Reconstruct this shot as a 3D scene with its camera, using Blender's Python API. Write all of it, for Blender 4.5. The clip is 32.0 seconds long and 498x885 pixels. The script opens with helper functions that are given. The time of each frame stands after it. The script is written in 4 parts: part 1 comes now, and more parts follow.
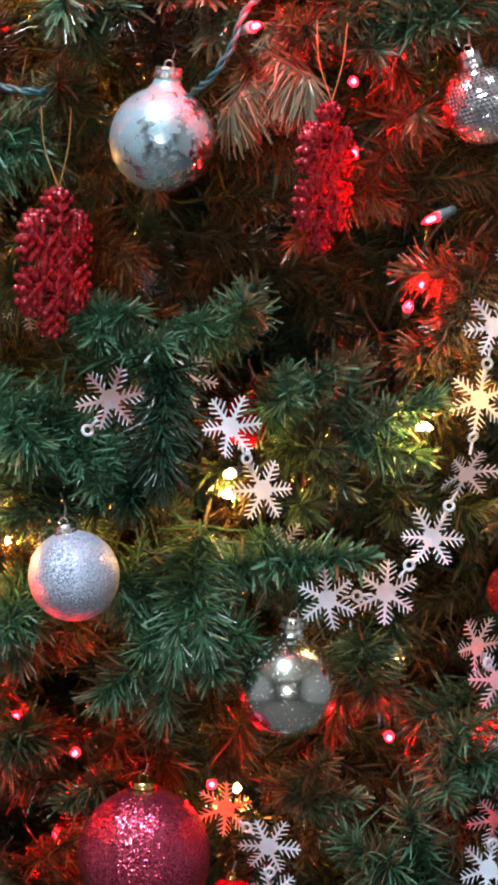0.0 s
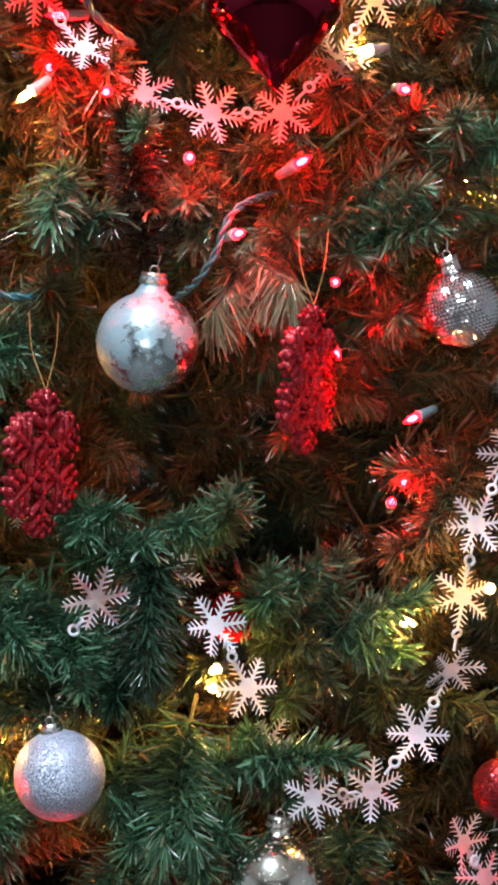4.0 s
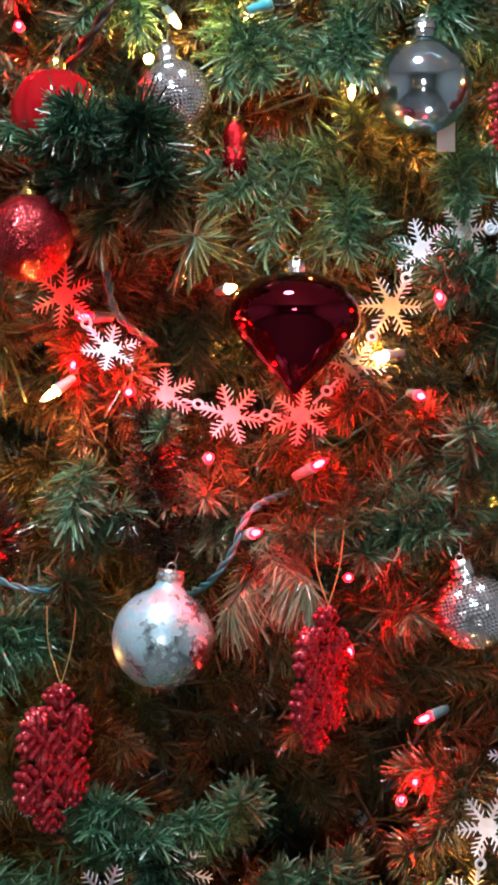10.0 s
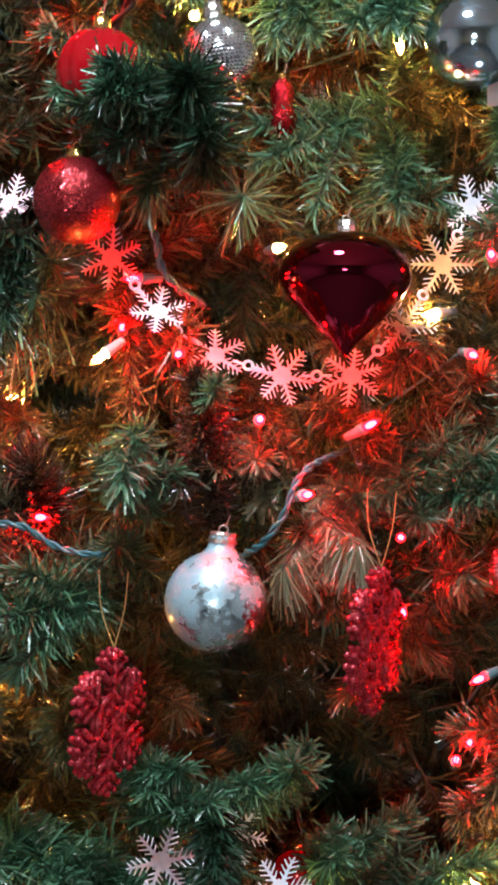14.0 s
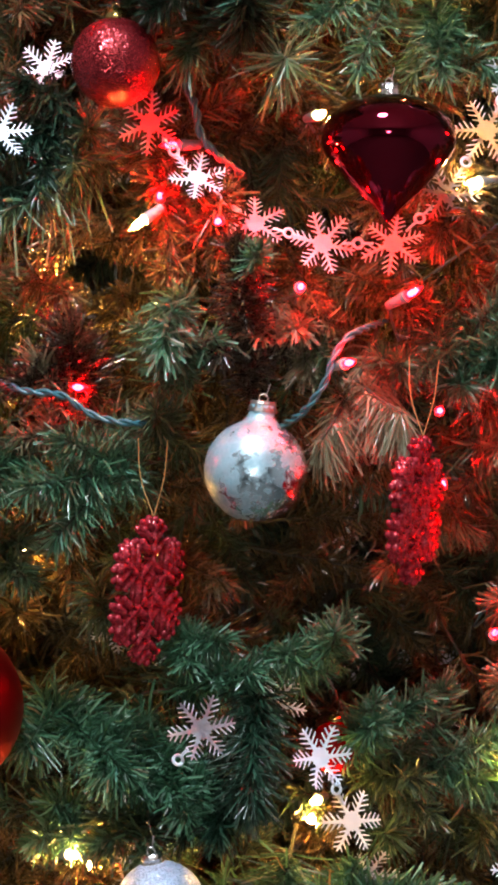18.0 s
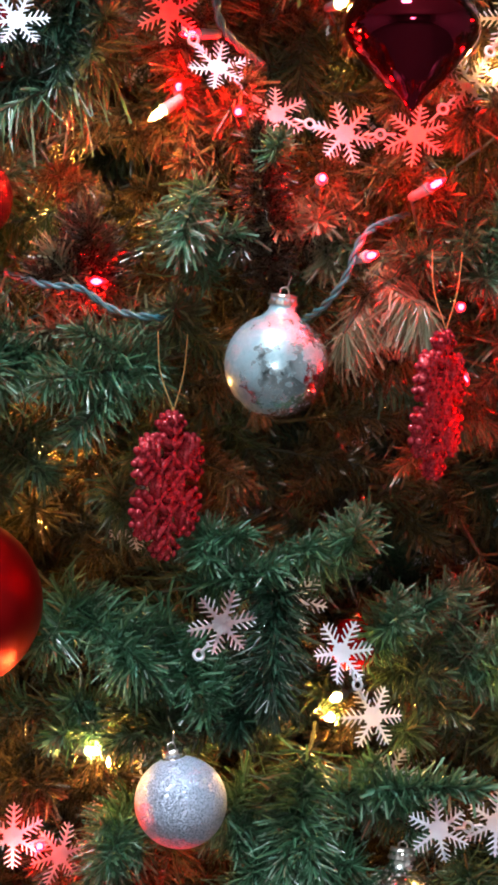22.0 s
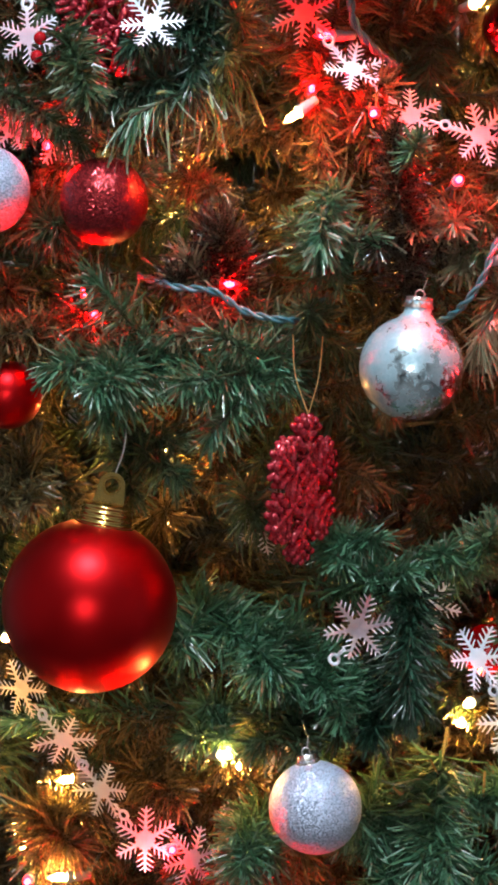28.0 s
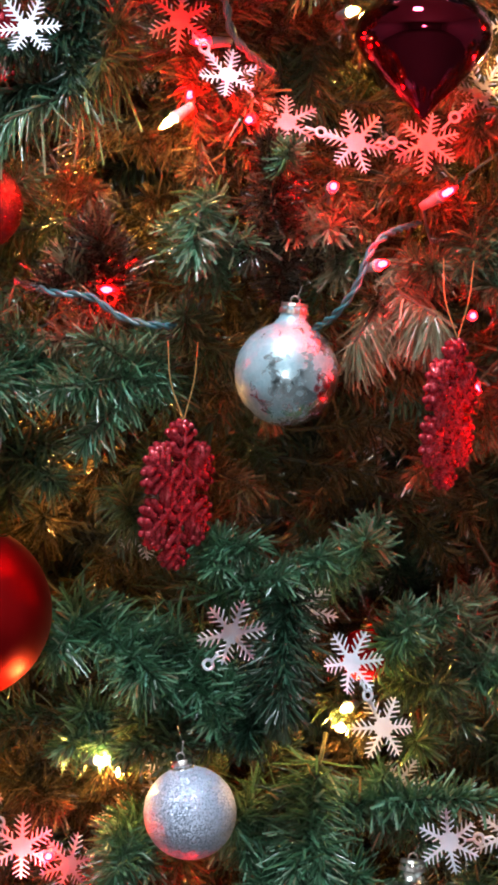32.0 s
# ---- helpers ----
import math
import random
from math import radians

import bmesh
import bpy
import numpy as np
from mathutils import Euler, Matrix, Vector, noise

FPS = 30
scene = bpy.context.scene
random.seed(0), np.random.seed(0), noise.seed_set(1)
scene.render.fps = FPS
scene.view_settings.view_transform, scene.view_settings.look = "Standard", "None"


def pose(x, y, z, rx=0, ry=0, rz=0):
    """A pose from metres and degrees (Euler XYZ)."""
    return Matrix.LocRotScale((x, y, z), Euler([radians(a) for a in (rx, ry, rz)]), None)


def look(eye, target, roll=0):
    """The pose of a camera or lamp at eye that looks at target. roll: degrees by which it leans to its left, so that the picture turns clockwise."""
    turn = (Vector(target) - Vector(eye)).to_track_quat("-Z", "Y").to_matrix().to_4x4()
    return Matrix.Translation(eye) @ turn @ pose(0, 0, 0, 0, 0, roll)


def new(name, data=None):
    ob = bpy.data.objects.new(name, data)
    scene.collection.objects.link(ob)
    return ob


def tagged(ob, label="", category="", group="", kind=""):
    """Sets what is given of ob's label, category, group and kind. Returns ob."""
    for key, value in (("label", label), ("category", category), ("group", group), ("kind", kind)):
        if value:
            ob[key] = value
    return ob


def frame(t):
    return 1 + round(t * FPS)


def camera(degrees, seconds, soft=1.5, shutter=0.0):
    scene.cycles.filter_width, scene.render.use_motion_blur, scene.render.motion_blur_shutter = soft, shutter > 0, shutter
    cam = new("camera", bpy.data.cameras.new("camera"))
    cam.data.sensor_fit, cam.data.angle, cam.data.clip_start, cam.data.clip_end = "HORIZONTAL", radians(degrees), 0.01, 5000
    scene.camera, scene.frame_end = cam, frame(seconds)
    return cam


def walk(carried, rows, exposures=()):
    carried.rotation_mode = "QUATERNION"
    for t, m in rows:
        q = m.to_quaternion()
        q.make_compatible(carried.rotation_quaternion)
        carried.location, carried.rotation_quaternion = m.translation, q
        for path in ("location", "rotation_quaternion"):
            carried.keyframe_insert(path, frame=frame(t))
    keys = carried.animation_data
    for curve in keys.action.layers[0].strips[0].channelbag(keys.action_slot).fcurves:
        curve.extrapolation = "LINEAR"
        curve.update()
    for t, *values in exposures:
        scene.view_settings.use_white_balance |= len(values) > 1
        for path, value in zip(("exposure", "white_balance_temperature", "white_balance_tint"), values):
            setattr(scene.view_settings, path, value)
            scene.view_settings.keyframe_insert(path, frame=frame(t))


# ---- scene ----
# ---- camera and its path ----
cam = camera(15.0, 32.0, 3.4)
ROWS = [
    (0.0, -0.0025, 0.0015, 1.2504, -0.117, -8.030, 0.008),
    (0.5, -0.0014, 0.0020, 1.2464, -0.152, -7.725, -0.018),
    (1.0, -0.0015, 0.0005, 1.2496, -0.180, -7.515, 0.011),
    (1.5, -0.0019, -0.0022, 1.2530, -0.219, -6.970, 0.044),
    (2.0, -0.0035, -0.0015, 1.2643, -0.140, -6.436, 0.007),
    (2.5, -0.0012, -0.0057, 1.2716, -0.215, -5.707, 0.050),
    (3.0, 0.0017, -0.0057, 1.2744, -0.181, -4.950, 0.020),
    (3.5, 0.0007, -0.0072, 1.2776, -0.308, -4.160, -0.081),
    (5.5, 0.0035, -0.0134, 1.2871, -0.543, -1.227, -0.387),
    (6.0, 0.0023, -0.0162, 1.2887, -0.741, -0.620, -0.278),
    (6.5, 0.0015, -0.0169, 1.2922, -0.857, -0.186, -0.157),
    (7.0, -0.0034, -0.0164, 1.2998, -0.985, 0.048, -0.075),
    (7.5, -0.0058, -0.0182, 1.3020, -1.065, 0.542, 0.046),
    (8.0, -0.0014, -0.0194, 1.3011, -0.866, 1.090, 0.230),
    (8.5, -0.0035, -0.0211, 1.3034, -0.857, 1.724, 0.425),
    (9.0, -0.0032, -0.0230, 1.3158, -0.529, 2.259, 0.636),
    (9.5, -0.0088, -0.0223, 1.3191, -0.479, 3.090, 0.829),
    (10.0, -0.0122, -0.0246, 1.3221, -0.504, 3.715, 0.957),
    (10.5, -0.0060, -0.0319, 1.3344, -0.172, 3.940, 1.069),
    (11.0, -0.0110, -0.0307, 1.3375, -0.216, 4.412, 1.063),
    (11.5, -0.0114, -0.0319, 1.3456, -0.147, 4.559, 1.003),
    (12.0, -0.0163, -0.0323, 1.3587, 0.003, 4.512, 0.877),
    (12.5, -0.0118, -0.0336, 1.3578, 0.329, 4.329, 0.761),
    (13.0, -0.0166, -0.0276, 1.3469, 0.390, 3.737, 0.655),
    (13.5, -0.0158, -0.0203, 1.3396, 0.702, 2.755, 0.536),
    (14.0, -0.0174, -0.0173, 1.3334, 0.789, 2.030, 0.454),
    (14.5, -0.0205, -0.0171, 1.3319, 0.928, 1.496, 0.382),
    (16.5, -0.0303, -0.0103, 1.3083, 0.721, 0.445, 0.502),
    (17.0, -0.0344, -0.0086, 1.3069, 0.872, 0.258, 0.436),
    (17.5, -0.0381, -0.0070, 1.3007, 0.872, 0.108, 0.525),
    (18.0, -0.0412, -0.0052, 1.2953, 0.872, -0.180, 0.572),
    (18.5, -0.0411, -0.0038, 1.2936, 1.048, -0.445, 0.533),
    (19.0, -0.0397, -0.0021, 1.2908, 1.300, -0.691, 0.431),
    (19.5, -0.0407, 0.0000, 1.2889, 1.489, -1.032, 0.314),
    (20.0, -0.0428, 0.0007, 1.2808, 1.355, -1.349, 0.260),
    (20.5, -0.0439, 0.0029, 1.2732, 1.252, -1.588, 0.236),
    (21.0, -0.0440, 0.0039, 1.2685, 1.199, -1.802, 0.355),
    (21.5, -0.0489, 0.0051, 1.2720, 1.002, -2.207, 0.507),
    (22.0, -0.0533, 0.0063, 1.2741, 0.903, -2.396, 0.595),
    (22.5, -0.0563, 0.0041, 1.2732, 0.964, -2.290, 0.698),
    (23.0, -0.0542, 0.0033, 1.2700, 1.113, -2.155, 0.731),
    (23.5, -0.0554, 0.0039, 1.2710, 1.382, -2.308, 0.658),
    (24.0, -0.0691, 0.0081, 1.2716, 1.867, -2.382, 0.581),
    (24.5, -0.0712, 0.0097, 1.2684, 2.120, -2.347, 0.483),
    (25.0, -0.0736, 0.0099, 1.2727, 2.371, -2.377, 0.473),
    (25.5, -0.0750, 0.0082, 1.2725, 2.566, -2.276, 0.501),
    (26.0, -0.0793, 0.0091, 1.2768, 2.872, -2.398, 0.581),
    (26.5, -0.0861, 0.0121, 1.2745, 3.186, -2.248, 0.642),
    (28.5, -0.0884, 0.0103, 1.2736, 3.377, -2.415, 0.565),
    (29.0, -0.0900, 0.0109, 1.2767, 3.193, -2.499, 0.472),
    (29.5, -0.0838, 0.0123, 1.2782, 3.221, -2.489, 0.355),
    (30.0, -0.0708, 0.0116, 1.2742, 2.919, -2.387, 0.338),
    (30.5, -0.0615, 0.0099, 1.2752, 2.464, -2.379, 0.436),
    (31.0, -0.0606, 0.0103, 1.2717, 1.997, -2.216, 0.571),
    (31.5, -0.0548, 0.0106, 1.2720, 1.793, -2.140, 0.606),
    (32.0, -0.0496, 0.0109, 1.2742, 1.396, -2.139, 0.687),
]
walk(cam, [(t, pose(x, y, z, 90 + pitch, 0, yaw) @ pose(0, 0, 0, 0, 0, roll)) for t, x, y, z, yaw, pitch, roll in ROWS])

# ---- light ----
scene.view_settings.exposure = 0.35
world = bpy.data.worlds.new("world")
world.use_nodes = True
world.node_tree.nodes["Background"].inputs[0].default_value = (0.02, 0.025, 0.035, 1)
world.node_tree.nodes["Background"].inputs[1].default_value = 0.2
scene.world = world


def area_lamp(name, place, target, size, watts, colour):
    data = bpy.data.lights.new(name, "AREA")
    data.shape, data.size, data.energy, data.color = "DISK", size, watts, colour
    ob = new(name, data)
    ob.matrix_world = look(place, target)
    return ob


area_lamp("ceiling_lamp_light", (-0.22, 0.42, 2.555), (-0.22, 0.42, 0.0), 0.3, 40.0, (0.78, 0.92, 1.0))
area_lamp("floor_lamp_light", (-0.15, -1.9, 1.32), (-0.1, 1.2, 1.3), 0.4, 22.0, (1.0, 0.96, 0.93))

# ---- materials ----


def material(name):
    m = bpy.data.materials.new(name)
    m.use_nodes = True
    nt = m.node_tree
    return m, nt, nt.nodes["Principled BSDF"]


def node(nt, kind, **values):
    n = nt.nodes.new(kind)
    for key, value in values.items():
        n.inputs[key.replace("_", " ")].default_value = value
    return n


def ramp(nt, fac, stops):
    n = nt.nodes.new("ShaderNodeValToRGB")
    while len(n.color_ramp.elements) < len(stops):
        n.color_ramp.elements.new(0.5)
    for e, (p, c) in zip(n.color_ramp.elements, stops):
        e.position, e.color = p, (*c, 1)
    nt.links.new(fac, n.inputs["Fac"])
    return n.outputs["Color"]


def plain(name, colour, rough=0.5, metal=0.0, vary=0.15, scale=60.0, bump=0.05):
    """A surface with two scales of variation and a fine relief."""
    m, nt, b = material(name)
    coord = nt.nodes.new("ShaderNodeTexCoord").outputs["Object"]
    big = node(nt, "ShaderNodeTexNoise", Scale=scale, Detail=5.0)
    fine = node(nt, "ShaderNodeTexNoise", Scale=scale * 9, Detail=3.0)
    for n in (big, fine):
        nt.links.new(coord, n.inputs["Vector"])
    lo, hi = [c * (1 - vary) for c in colour], [min(1, c * (1 + vary)) for c in colour]
    nt.links.new(ramp(nt, big.outputs["Fac"], [(0.3, lo), (0.7, hi)]), b.inputs["Base Color"])
    r = node(nt, "ShaderNodeMapRange", From_Min=0.3, From_Max=0.7, To_Min=rough * (1 - 1.3 * vary), To_Max=min(1, rough * (1 + 1.3 * vary)))
    nt.links.new(fine.outputs["Fac"], r.inputs["Value"])
    nt.links.new(r.outputs["Result"], b.inputs["Roughness"])
    b.inputs["Metallic"].default_value = metal
    if bump:
        k = node(nt, "ShaderNodeBump", Strength=bump, Distance=0.002)
        nt.links.new(fine.outputs["Fac"], k.inputs["Height"])
        nt.links.new(k.outputs["Normal"], b.inputs["Normal"])
    return m


def glitter(name, dark, light, cell=900.0, spread=0.9, metal=0.85, rough=0.22, base=0.5):
    """Flakes that each face their own way."""
    m, nt, b = material(name)
    coord = nt.nodes.new("ShaderNodeTexCoord").outputs["Object"]
    v = node(nt, "ShaderNodeTexVoronoi", Scale=cell)
    nt.links.new(coord, v.inputs["Vector"])
    sep = nt.nodes.new("ShaderNodeSeparateColor")
    nt.links.new(v.outputs["Color"], sep.inputs["Color"])
    nt.links.new(ramp(nt, sep.outputs["Red"], [(0.1, dark), (base, [0.5 * (a + c) for a, c in zip(dark, light)]), (0.95, light)]), b.inputs["Base Color"])
    sub = nt.nodes.new("ShaderNodeVectorMath")
    sub.operation = "SUBTRACT"
    nt.links.new(v.outputs["Color"], sub.inputs[0])
    sub.inputs[1].default_value = (0.5, 0.5, 0.5)
    mul = nt.nodes.new("ShaderNodeVectorMath")
    mul.operation = "SCALE"
    nt.links.new(sub.outputs[0], mul.inputs[0])
    mul.inputs["Scale"].default_value = spread
    geo = nt.nodes.new("ShaderNodeNewGeometry")
    add = nt.nodes.new("ShaderNodeVectorMath")
    nt.links.new(geo.outputs["Normal"], add.inputs[0])
    nt.links.new(mul.outputs[0], add.inputs[1])
    nor = nt.nodes.new("ShaderNodeVectorMath")
    nor.operation = "NORMALIZE"
    nt.links.new(add.outputs[0], nor.inputs[0])
    nt.links.new(nor.outputs[0], b.inputs["Normal"])
    b.inputs["Metallic"].default_value, b.inputs["Roughness"].default_value = metal, rough
    return m


def needles(name, stops, rough=0.33):
    m, nt, b = material(name)
    geo = nt.nodes.new("ShaderNodeNewGeometry")
    nt.links.new(ramp(nt, geo.outputs["Random Per Island"], stops), b.inputs["Base Color"])
    coord = nt.nodes.new("ShaderNodeTexCoord").outputs["Object"]
    n = node(nt, "ShaderNodeTexNoise", Scale=700.0, Detail=2.0)
    nt.links.new(coord, n.inputs["Vector"])
    r = node(nt, "ShaderNodeMapRange", From_Min=0.3, From_Max=0.7, To_Min=rough - 0.12, To_Max=rough + 0.14)
    nt.links.new(n.outputs["Fac"], r.inputs["Value"])
    nt.links.new(r.outputs["Result"], b.inputs["Roughness"])
    k = node(nt, "ShaderNodeBump", Strength=0.2, Distance=0.001)
    nt.links.new(n.outputs["Fac"], k.inputs["Height"])
    nt.links.new(k.outputs["Normal"], b.inputs["Normal"])
    b.inputs["Specular IOR Level"].default_value = 0.75
    thin = nt.nodes.new("ShaderNodeBsdfTranslucent")
    nt.links.new(b.inputs["Base Color"].links[0].from_socket, thin.inputs["Color"])
    mix = node(nt, "ShaderNodeMixShader", Fac=0.3)
    nt.links.new(b.outputs[0], mix.inputs[1])
    nt.links.new(thin.outputs[0], mix.inputs[2])
    nt.links.new(mix.outputs[0], nt.nodes["Material Output"].inputs["Surface"])
    return m


def bulb_glass(name, tint, glow, strength):
    """Thin coloured glass round a lit filament: see-through, glossy, faintly glowing."""
    m, nt, b = material(name)
    b.inputs["Base Color"].default_value = (*[0.4 * c for c in tint], 1)
    b.inputs["Roughness"].default_value = 0.12
    b.inputs["Emission Color"].default_value = (*glow, 1)
    b.inputs["Emission Strength"].default_value = strength
    clear = nt.nodes.new("ShaderNodeBsdfTransparent")
    clear.inputs["Color"].default_value = (*tint, 1)
    mix = node(nt, "ShaderNodeMixShader", Fac=0.3)
    nt.links.new(clear.outputs[0], mix.inputs[1])
    nt.links.new(b.outputs[0], mix.inputs[2])
    nt.links.new(mix.outputs[0], nt.nodes["Material Output"].inputs["Surface"])
    return m


def filament(name, colour, strength):
    m, nt, b = material(name)
    b.inputs["Base Color"].default_value = (0.1, 0.1, 0.1, 1)
    b.inputs["Emission Color"].default_value = (*colour, 1)
    b.inputs["Emission Strength"].default_value = strength
    return m


def silvered(name, patchy, bias, tint, frost, rough=0.06, soft=0.05, scale=55.0):
    """Old mirror glass: a silvering that has clouded in patches, specks, and a clear outer skin."""
    m, nt, b = material(name)
    coord = nt.nodes.new("ShaderNodeTexCoord").outputs["Object"]
    wide = node(nt, "ShaderNodeTexNoise", Scale=scale, Detail=7.0, Roughness=0.68)
    crack = node(nt, "ShaderNodeTexVoronoi", Scale=scale * 2.2)
    crack.feature = "DISTANCE_TO_EDGE"
    fine = node(nt, "ShaderNodeTexNoise", Scale=460.0, Detail=3.0)
    for k in (wide, crack, fine):
        nt.links.new(coord, k.inputs["Vector"])
    dot = nt.nodes.new("ShaderNodeVectorMath")
    dot.operation = "DOT_PRODUCT"
    nt.links.new(coord, dot.inputs[0])
    dot.inputs[1].default_value = bias
    add = nt.nodes.new("ShaderNodeMath")
    nt.links.new(wide.outputs["Fac"], add.inputs[0])
    nt.links.new(dot.outputs["Value"], add.inputs[1])
    split = nt.nodes.new("ShaderNodeMath")
    split.operation = "MULTIPLY_ADD"
    split.inputs[1].default_value = 0.35
    nt.links.new(crack.outputs["Distance"], split.inputs[0])
    nt.links.new(add.outputs[0], split.inputs[2])
    f = ramp(nt, split.outputs[0], [(patchy - soft, (0, 0, 0)), (patchy + soft, (1, 1, 1))])
    speck = ramp(nt, fine.outputs["Fac"], [(0.62, (0, 0, 0)), (0.68, (0.75, 0.75, 0.75))])
    top = nt.nodes.new("ShaderNodeMix")
    top.data_type, top.blend_type = "RGBA", "LIGHTEN"
    top.inputs["Factor"].default_value = 1.0
    nt.links.new(f, top.inputs["A"])
    nt.links.new(speck, top.inputs["B"])
    mask = top.outputs["Result"]
    nt.links.new(ramp(nt, mask, [(0.0, tint), (1.0, frost)]), b.inputs["Base Color"])
    nt.links.new(ramp(nt, mask, [(0.0, (rough, rough, rough)), (1.0, (0.55, 0.55, 0.55))]), b.inputs["Roughness"])
    nt.links.new(ramp(nt, mask, [(0.0, (1, 1, 1)), (1.0, (0.15, 0.15, 0.15))]), b.inputs["Metallic"])
    b.inputs["Coat Weight"].default_value, b.inputs["Coat Roughness"].default_value = 1.0, 0.03
    return m


def clear_glass(name, tint, share):
    """Thin blown glass: partly see-through, partly mirrored."""
    m, nt, b = material(name)
    out = nt.nodes["Material Output"]
    clear = nt.nodes.new("ShaderNodeBsdfTransparent")
    clear.inputs["Color"].default_value = (*tint, 1)
    shine = nt.nodes.new("ShaderNodeBsdfGlossy")
    shine.inputs["Color"].default_value = (0.64, 0.82, 0.97, 1)
    shine.inputs["Roughness"].default_value = 0.1
    lw = node(nt, "ShaderNodeLayerWeight", Blend=0.5)
    mr = node(nt, "ShaderNodeMapRange", To_Min=share, To_Max=0.9)
    nt.links.new(lw.outputs["Facing"], mr.inputs["Value"])
    mix = nt.nodes.new("ShaderNodeMixShader")
    nt.links.new(mr.outputs["Result"], mix.inputs["Fac"])
    nt.links.new(clear.outputs[0], mix.inputs[1])
    nt.links.new(shine.outputs[0], mix.inputs[2])
    nt.links.new(mix.outputs[0], out.inputs["Surface"])
    return m


GREEN = needles("needle_green", [(0.0, (0.022, 0.06, 0.03)), (0.35, (0.037, 0.108, 0.056)), (0.7, (0.06, 0.165, 0.088)), (0.88, (0.12, 0.25, 0.155)), (0.94, (0.13, 0.31, 0.24)), (1.0, (0.225, 0.15, 0.078))])
# Near-black copy of the green needles: the shade on them is put into the colour.
SHADED_GREEN = needles("needle_shaded_green", [(0.0, (0.006, 0.018, 0.01)), (0.6, (0.013, 0.042, 0.024)), (0.95, (0.024, 0.075, 0.045)), (1.0, (0.05, 0.14, 0.1))])
DEEP = needles("needle_deep_green", [(0.0, (0.016, 0.036, 0.018)), (0.5, (0.034, 0.074, 0.034)), (0.85, (0.08, 0.125, 0.058)), (1.0, (0.18, 0.1, 0.05))])
OLIVE = needles("needle_olive_brown", [(0.0, (0.036, 0.035, 0.015)), (0.4, (0.074, 0.064, 0.027)), (0.75, (0.13, 0.102, 0.045)), (1.0, (0.22, 0.165, 0.085))], 0.27)
PALE = needles("needle_pale_brown", [(0.0, (0.1, 0.09, 0.046)), (0.5, (0.17, 0.145, 0.085)), (0.85, (0.17, 0.195, 0.12)), (1.0, (0.32, 0.27, 0.18))])
# Brown needles darkened in colour to stand in for shade on branch ends.
SHADED_BROWN = needles("needle_shaded_brown", [(0.0, (0.014, 0.01, 0.006)), (0.6, (0.04, 0.028, 0.018)), (0.9, (0.07, 0.06, 0.04)), (1.0, (0.12, 0.12, 0.09))], 0.27)
WIRE_STEM = plain("stem_wire", (0.025, 0.03, 0.018), 0.6, 0.0, 0.3)
BARK = plain("trunk_paint", (0.035, 0.05, 0.03), 0.6, 0.0, 0.3)
WHITE = plain("white_plastic", (0.64, 0.7, 0.81), 0.42, 0.0, 0.06, 80, 0.04)
_nt = WHITE.node_tree
_thin = _nt.nodes.new("ShaderNodeBsdfTranslucent")
_thin.inputs["Color"].default_value = (0.82, 0.82, 0.85, 1)
_mix = node(_nt, "ShaderNodeMixShader", Fac=0.13)
_nt.links.new(_nt.nodes["Principled BSDF"].outputs[0], _mix.inputs[1])
_nt.links.new(_thin.outputs[0], _mix.inputs[2])
_nt.links.new(_mix.outputs[0], _nt.nodes["Material Output"].inputs["Surface"])
CABLE = plain("blue_green_cable", (0.035, 0.12, 0.15), 0.35, 0.0, 0.2, 90, 0.05)
DARK_CABLE = plain("dark_cable", (0.012, 0.008, 0.006), 0.4, 0.0, 0.2)
SOCKET = plain("socket_plastic", (0.1, 0.16, 0.18), 0.4, 0.0, 0.2)
GREY_SOCKET = plain("grey_socket_plastic", (0.3, 0.31, 0.33), 0.45, 0.0, 0.1)
TAG = plain("tag_paper", (0.38, 0.36, 0.36), 0.7, 0.0, 0.06)
SILVER = plain("silver_metal", (0.72, 0.73, 0.74), 0.22, 1.0, 0.08, 120)
DULL = plain("dull_cap_metal", (0.3, 0.27, 0.25), 0.4, 0.9, 0.2, 120)
GOLD = plain("gold_metal", (0.6, 0.45, 0.15), 0.2, 1.0, 0.1, 120)
THREAD = plain("gold_thread", (0.5, 0.32, 0.13), 0.4, 0.6, 0.2, 400)
RED_BULB = bulb_glass("red_bulb_glass", (1.0, 0.3, 0.3), (1.0, 0.003, 0.014), 8.0)
WARM_BULB = bulb_glass("warm_bulb_glass", (1.0, 0.9, 0.7), (1.0, 0.46, 0.11), 7.0)
RED_GLOW = filament("red_filament", (1.0, 0.0017, 0.004), 2000.0)
WARM_GLOW = filament("warm_filament", (1.0, 0.5, 0.15), 2100.0)
TEAL = plain("teal_plastic", (0.04, 0.3, 0.38), 0.35, 0.0, 0.15, 90)
SILVER_GLITTER = glitter("silver_glitter", (0.17, 0.22, 0.31), (0.58, 0.66, 0.86), 1700, 0.75, 0.3, 0.36)
RED_GLITTER = glitter("red_glitter", (0.1, 0.003, 0.006), (0.6, 0.055, 0.065), 1500, 0.55, 0.75, 0.24, 0.8)
PINK_GLITTER = glitter("pink_glitter", (0.24, 0.018, 0.05), (0.75, 0.11, 0.2), 1400, 0.65)
FLAKE_GLITTER = glitter("dark_red_glitter", (0.15, 0.006, 0.012), (0.46, 0.035, 0.055), 1500, 0.45, 0.4, 0.24)
MATTE_RED = plain("satin_red_metal", (0.37, 0.004, 0.006), 0.37, 0.95, 0.02, 14, 0.0)
GLOSS_RED = plain("gloss_red", (0.36, 0.005, 0.01), 0.1, 0.3, 0.06, 40, 0.0)
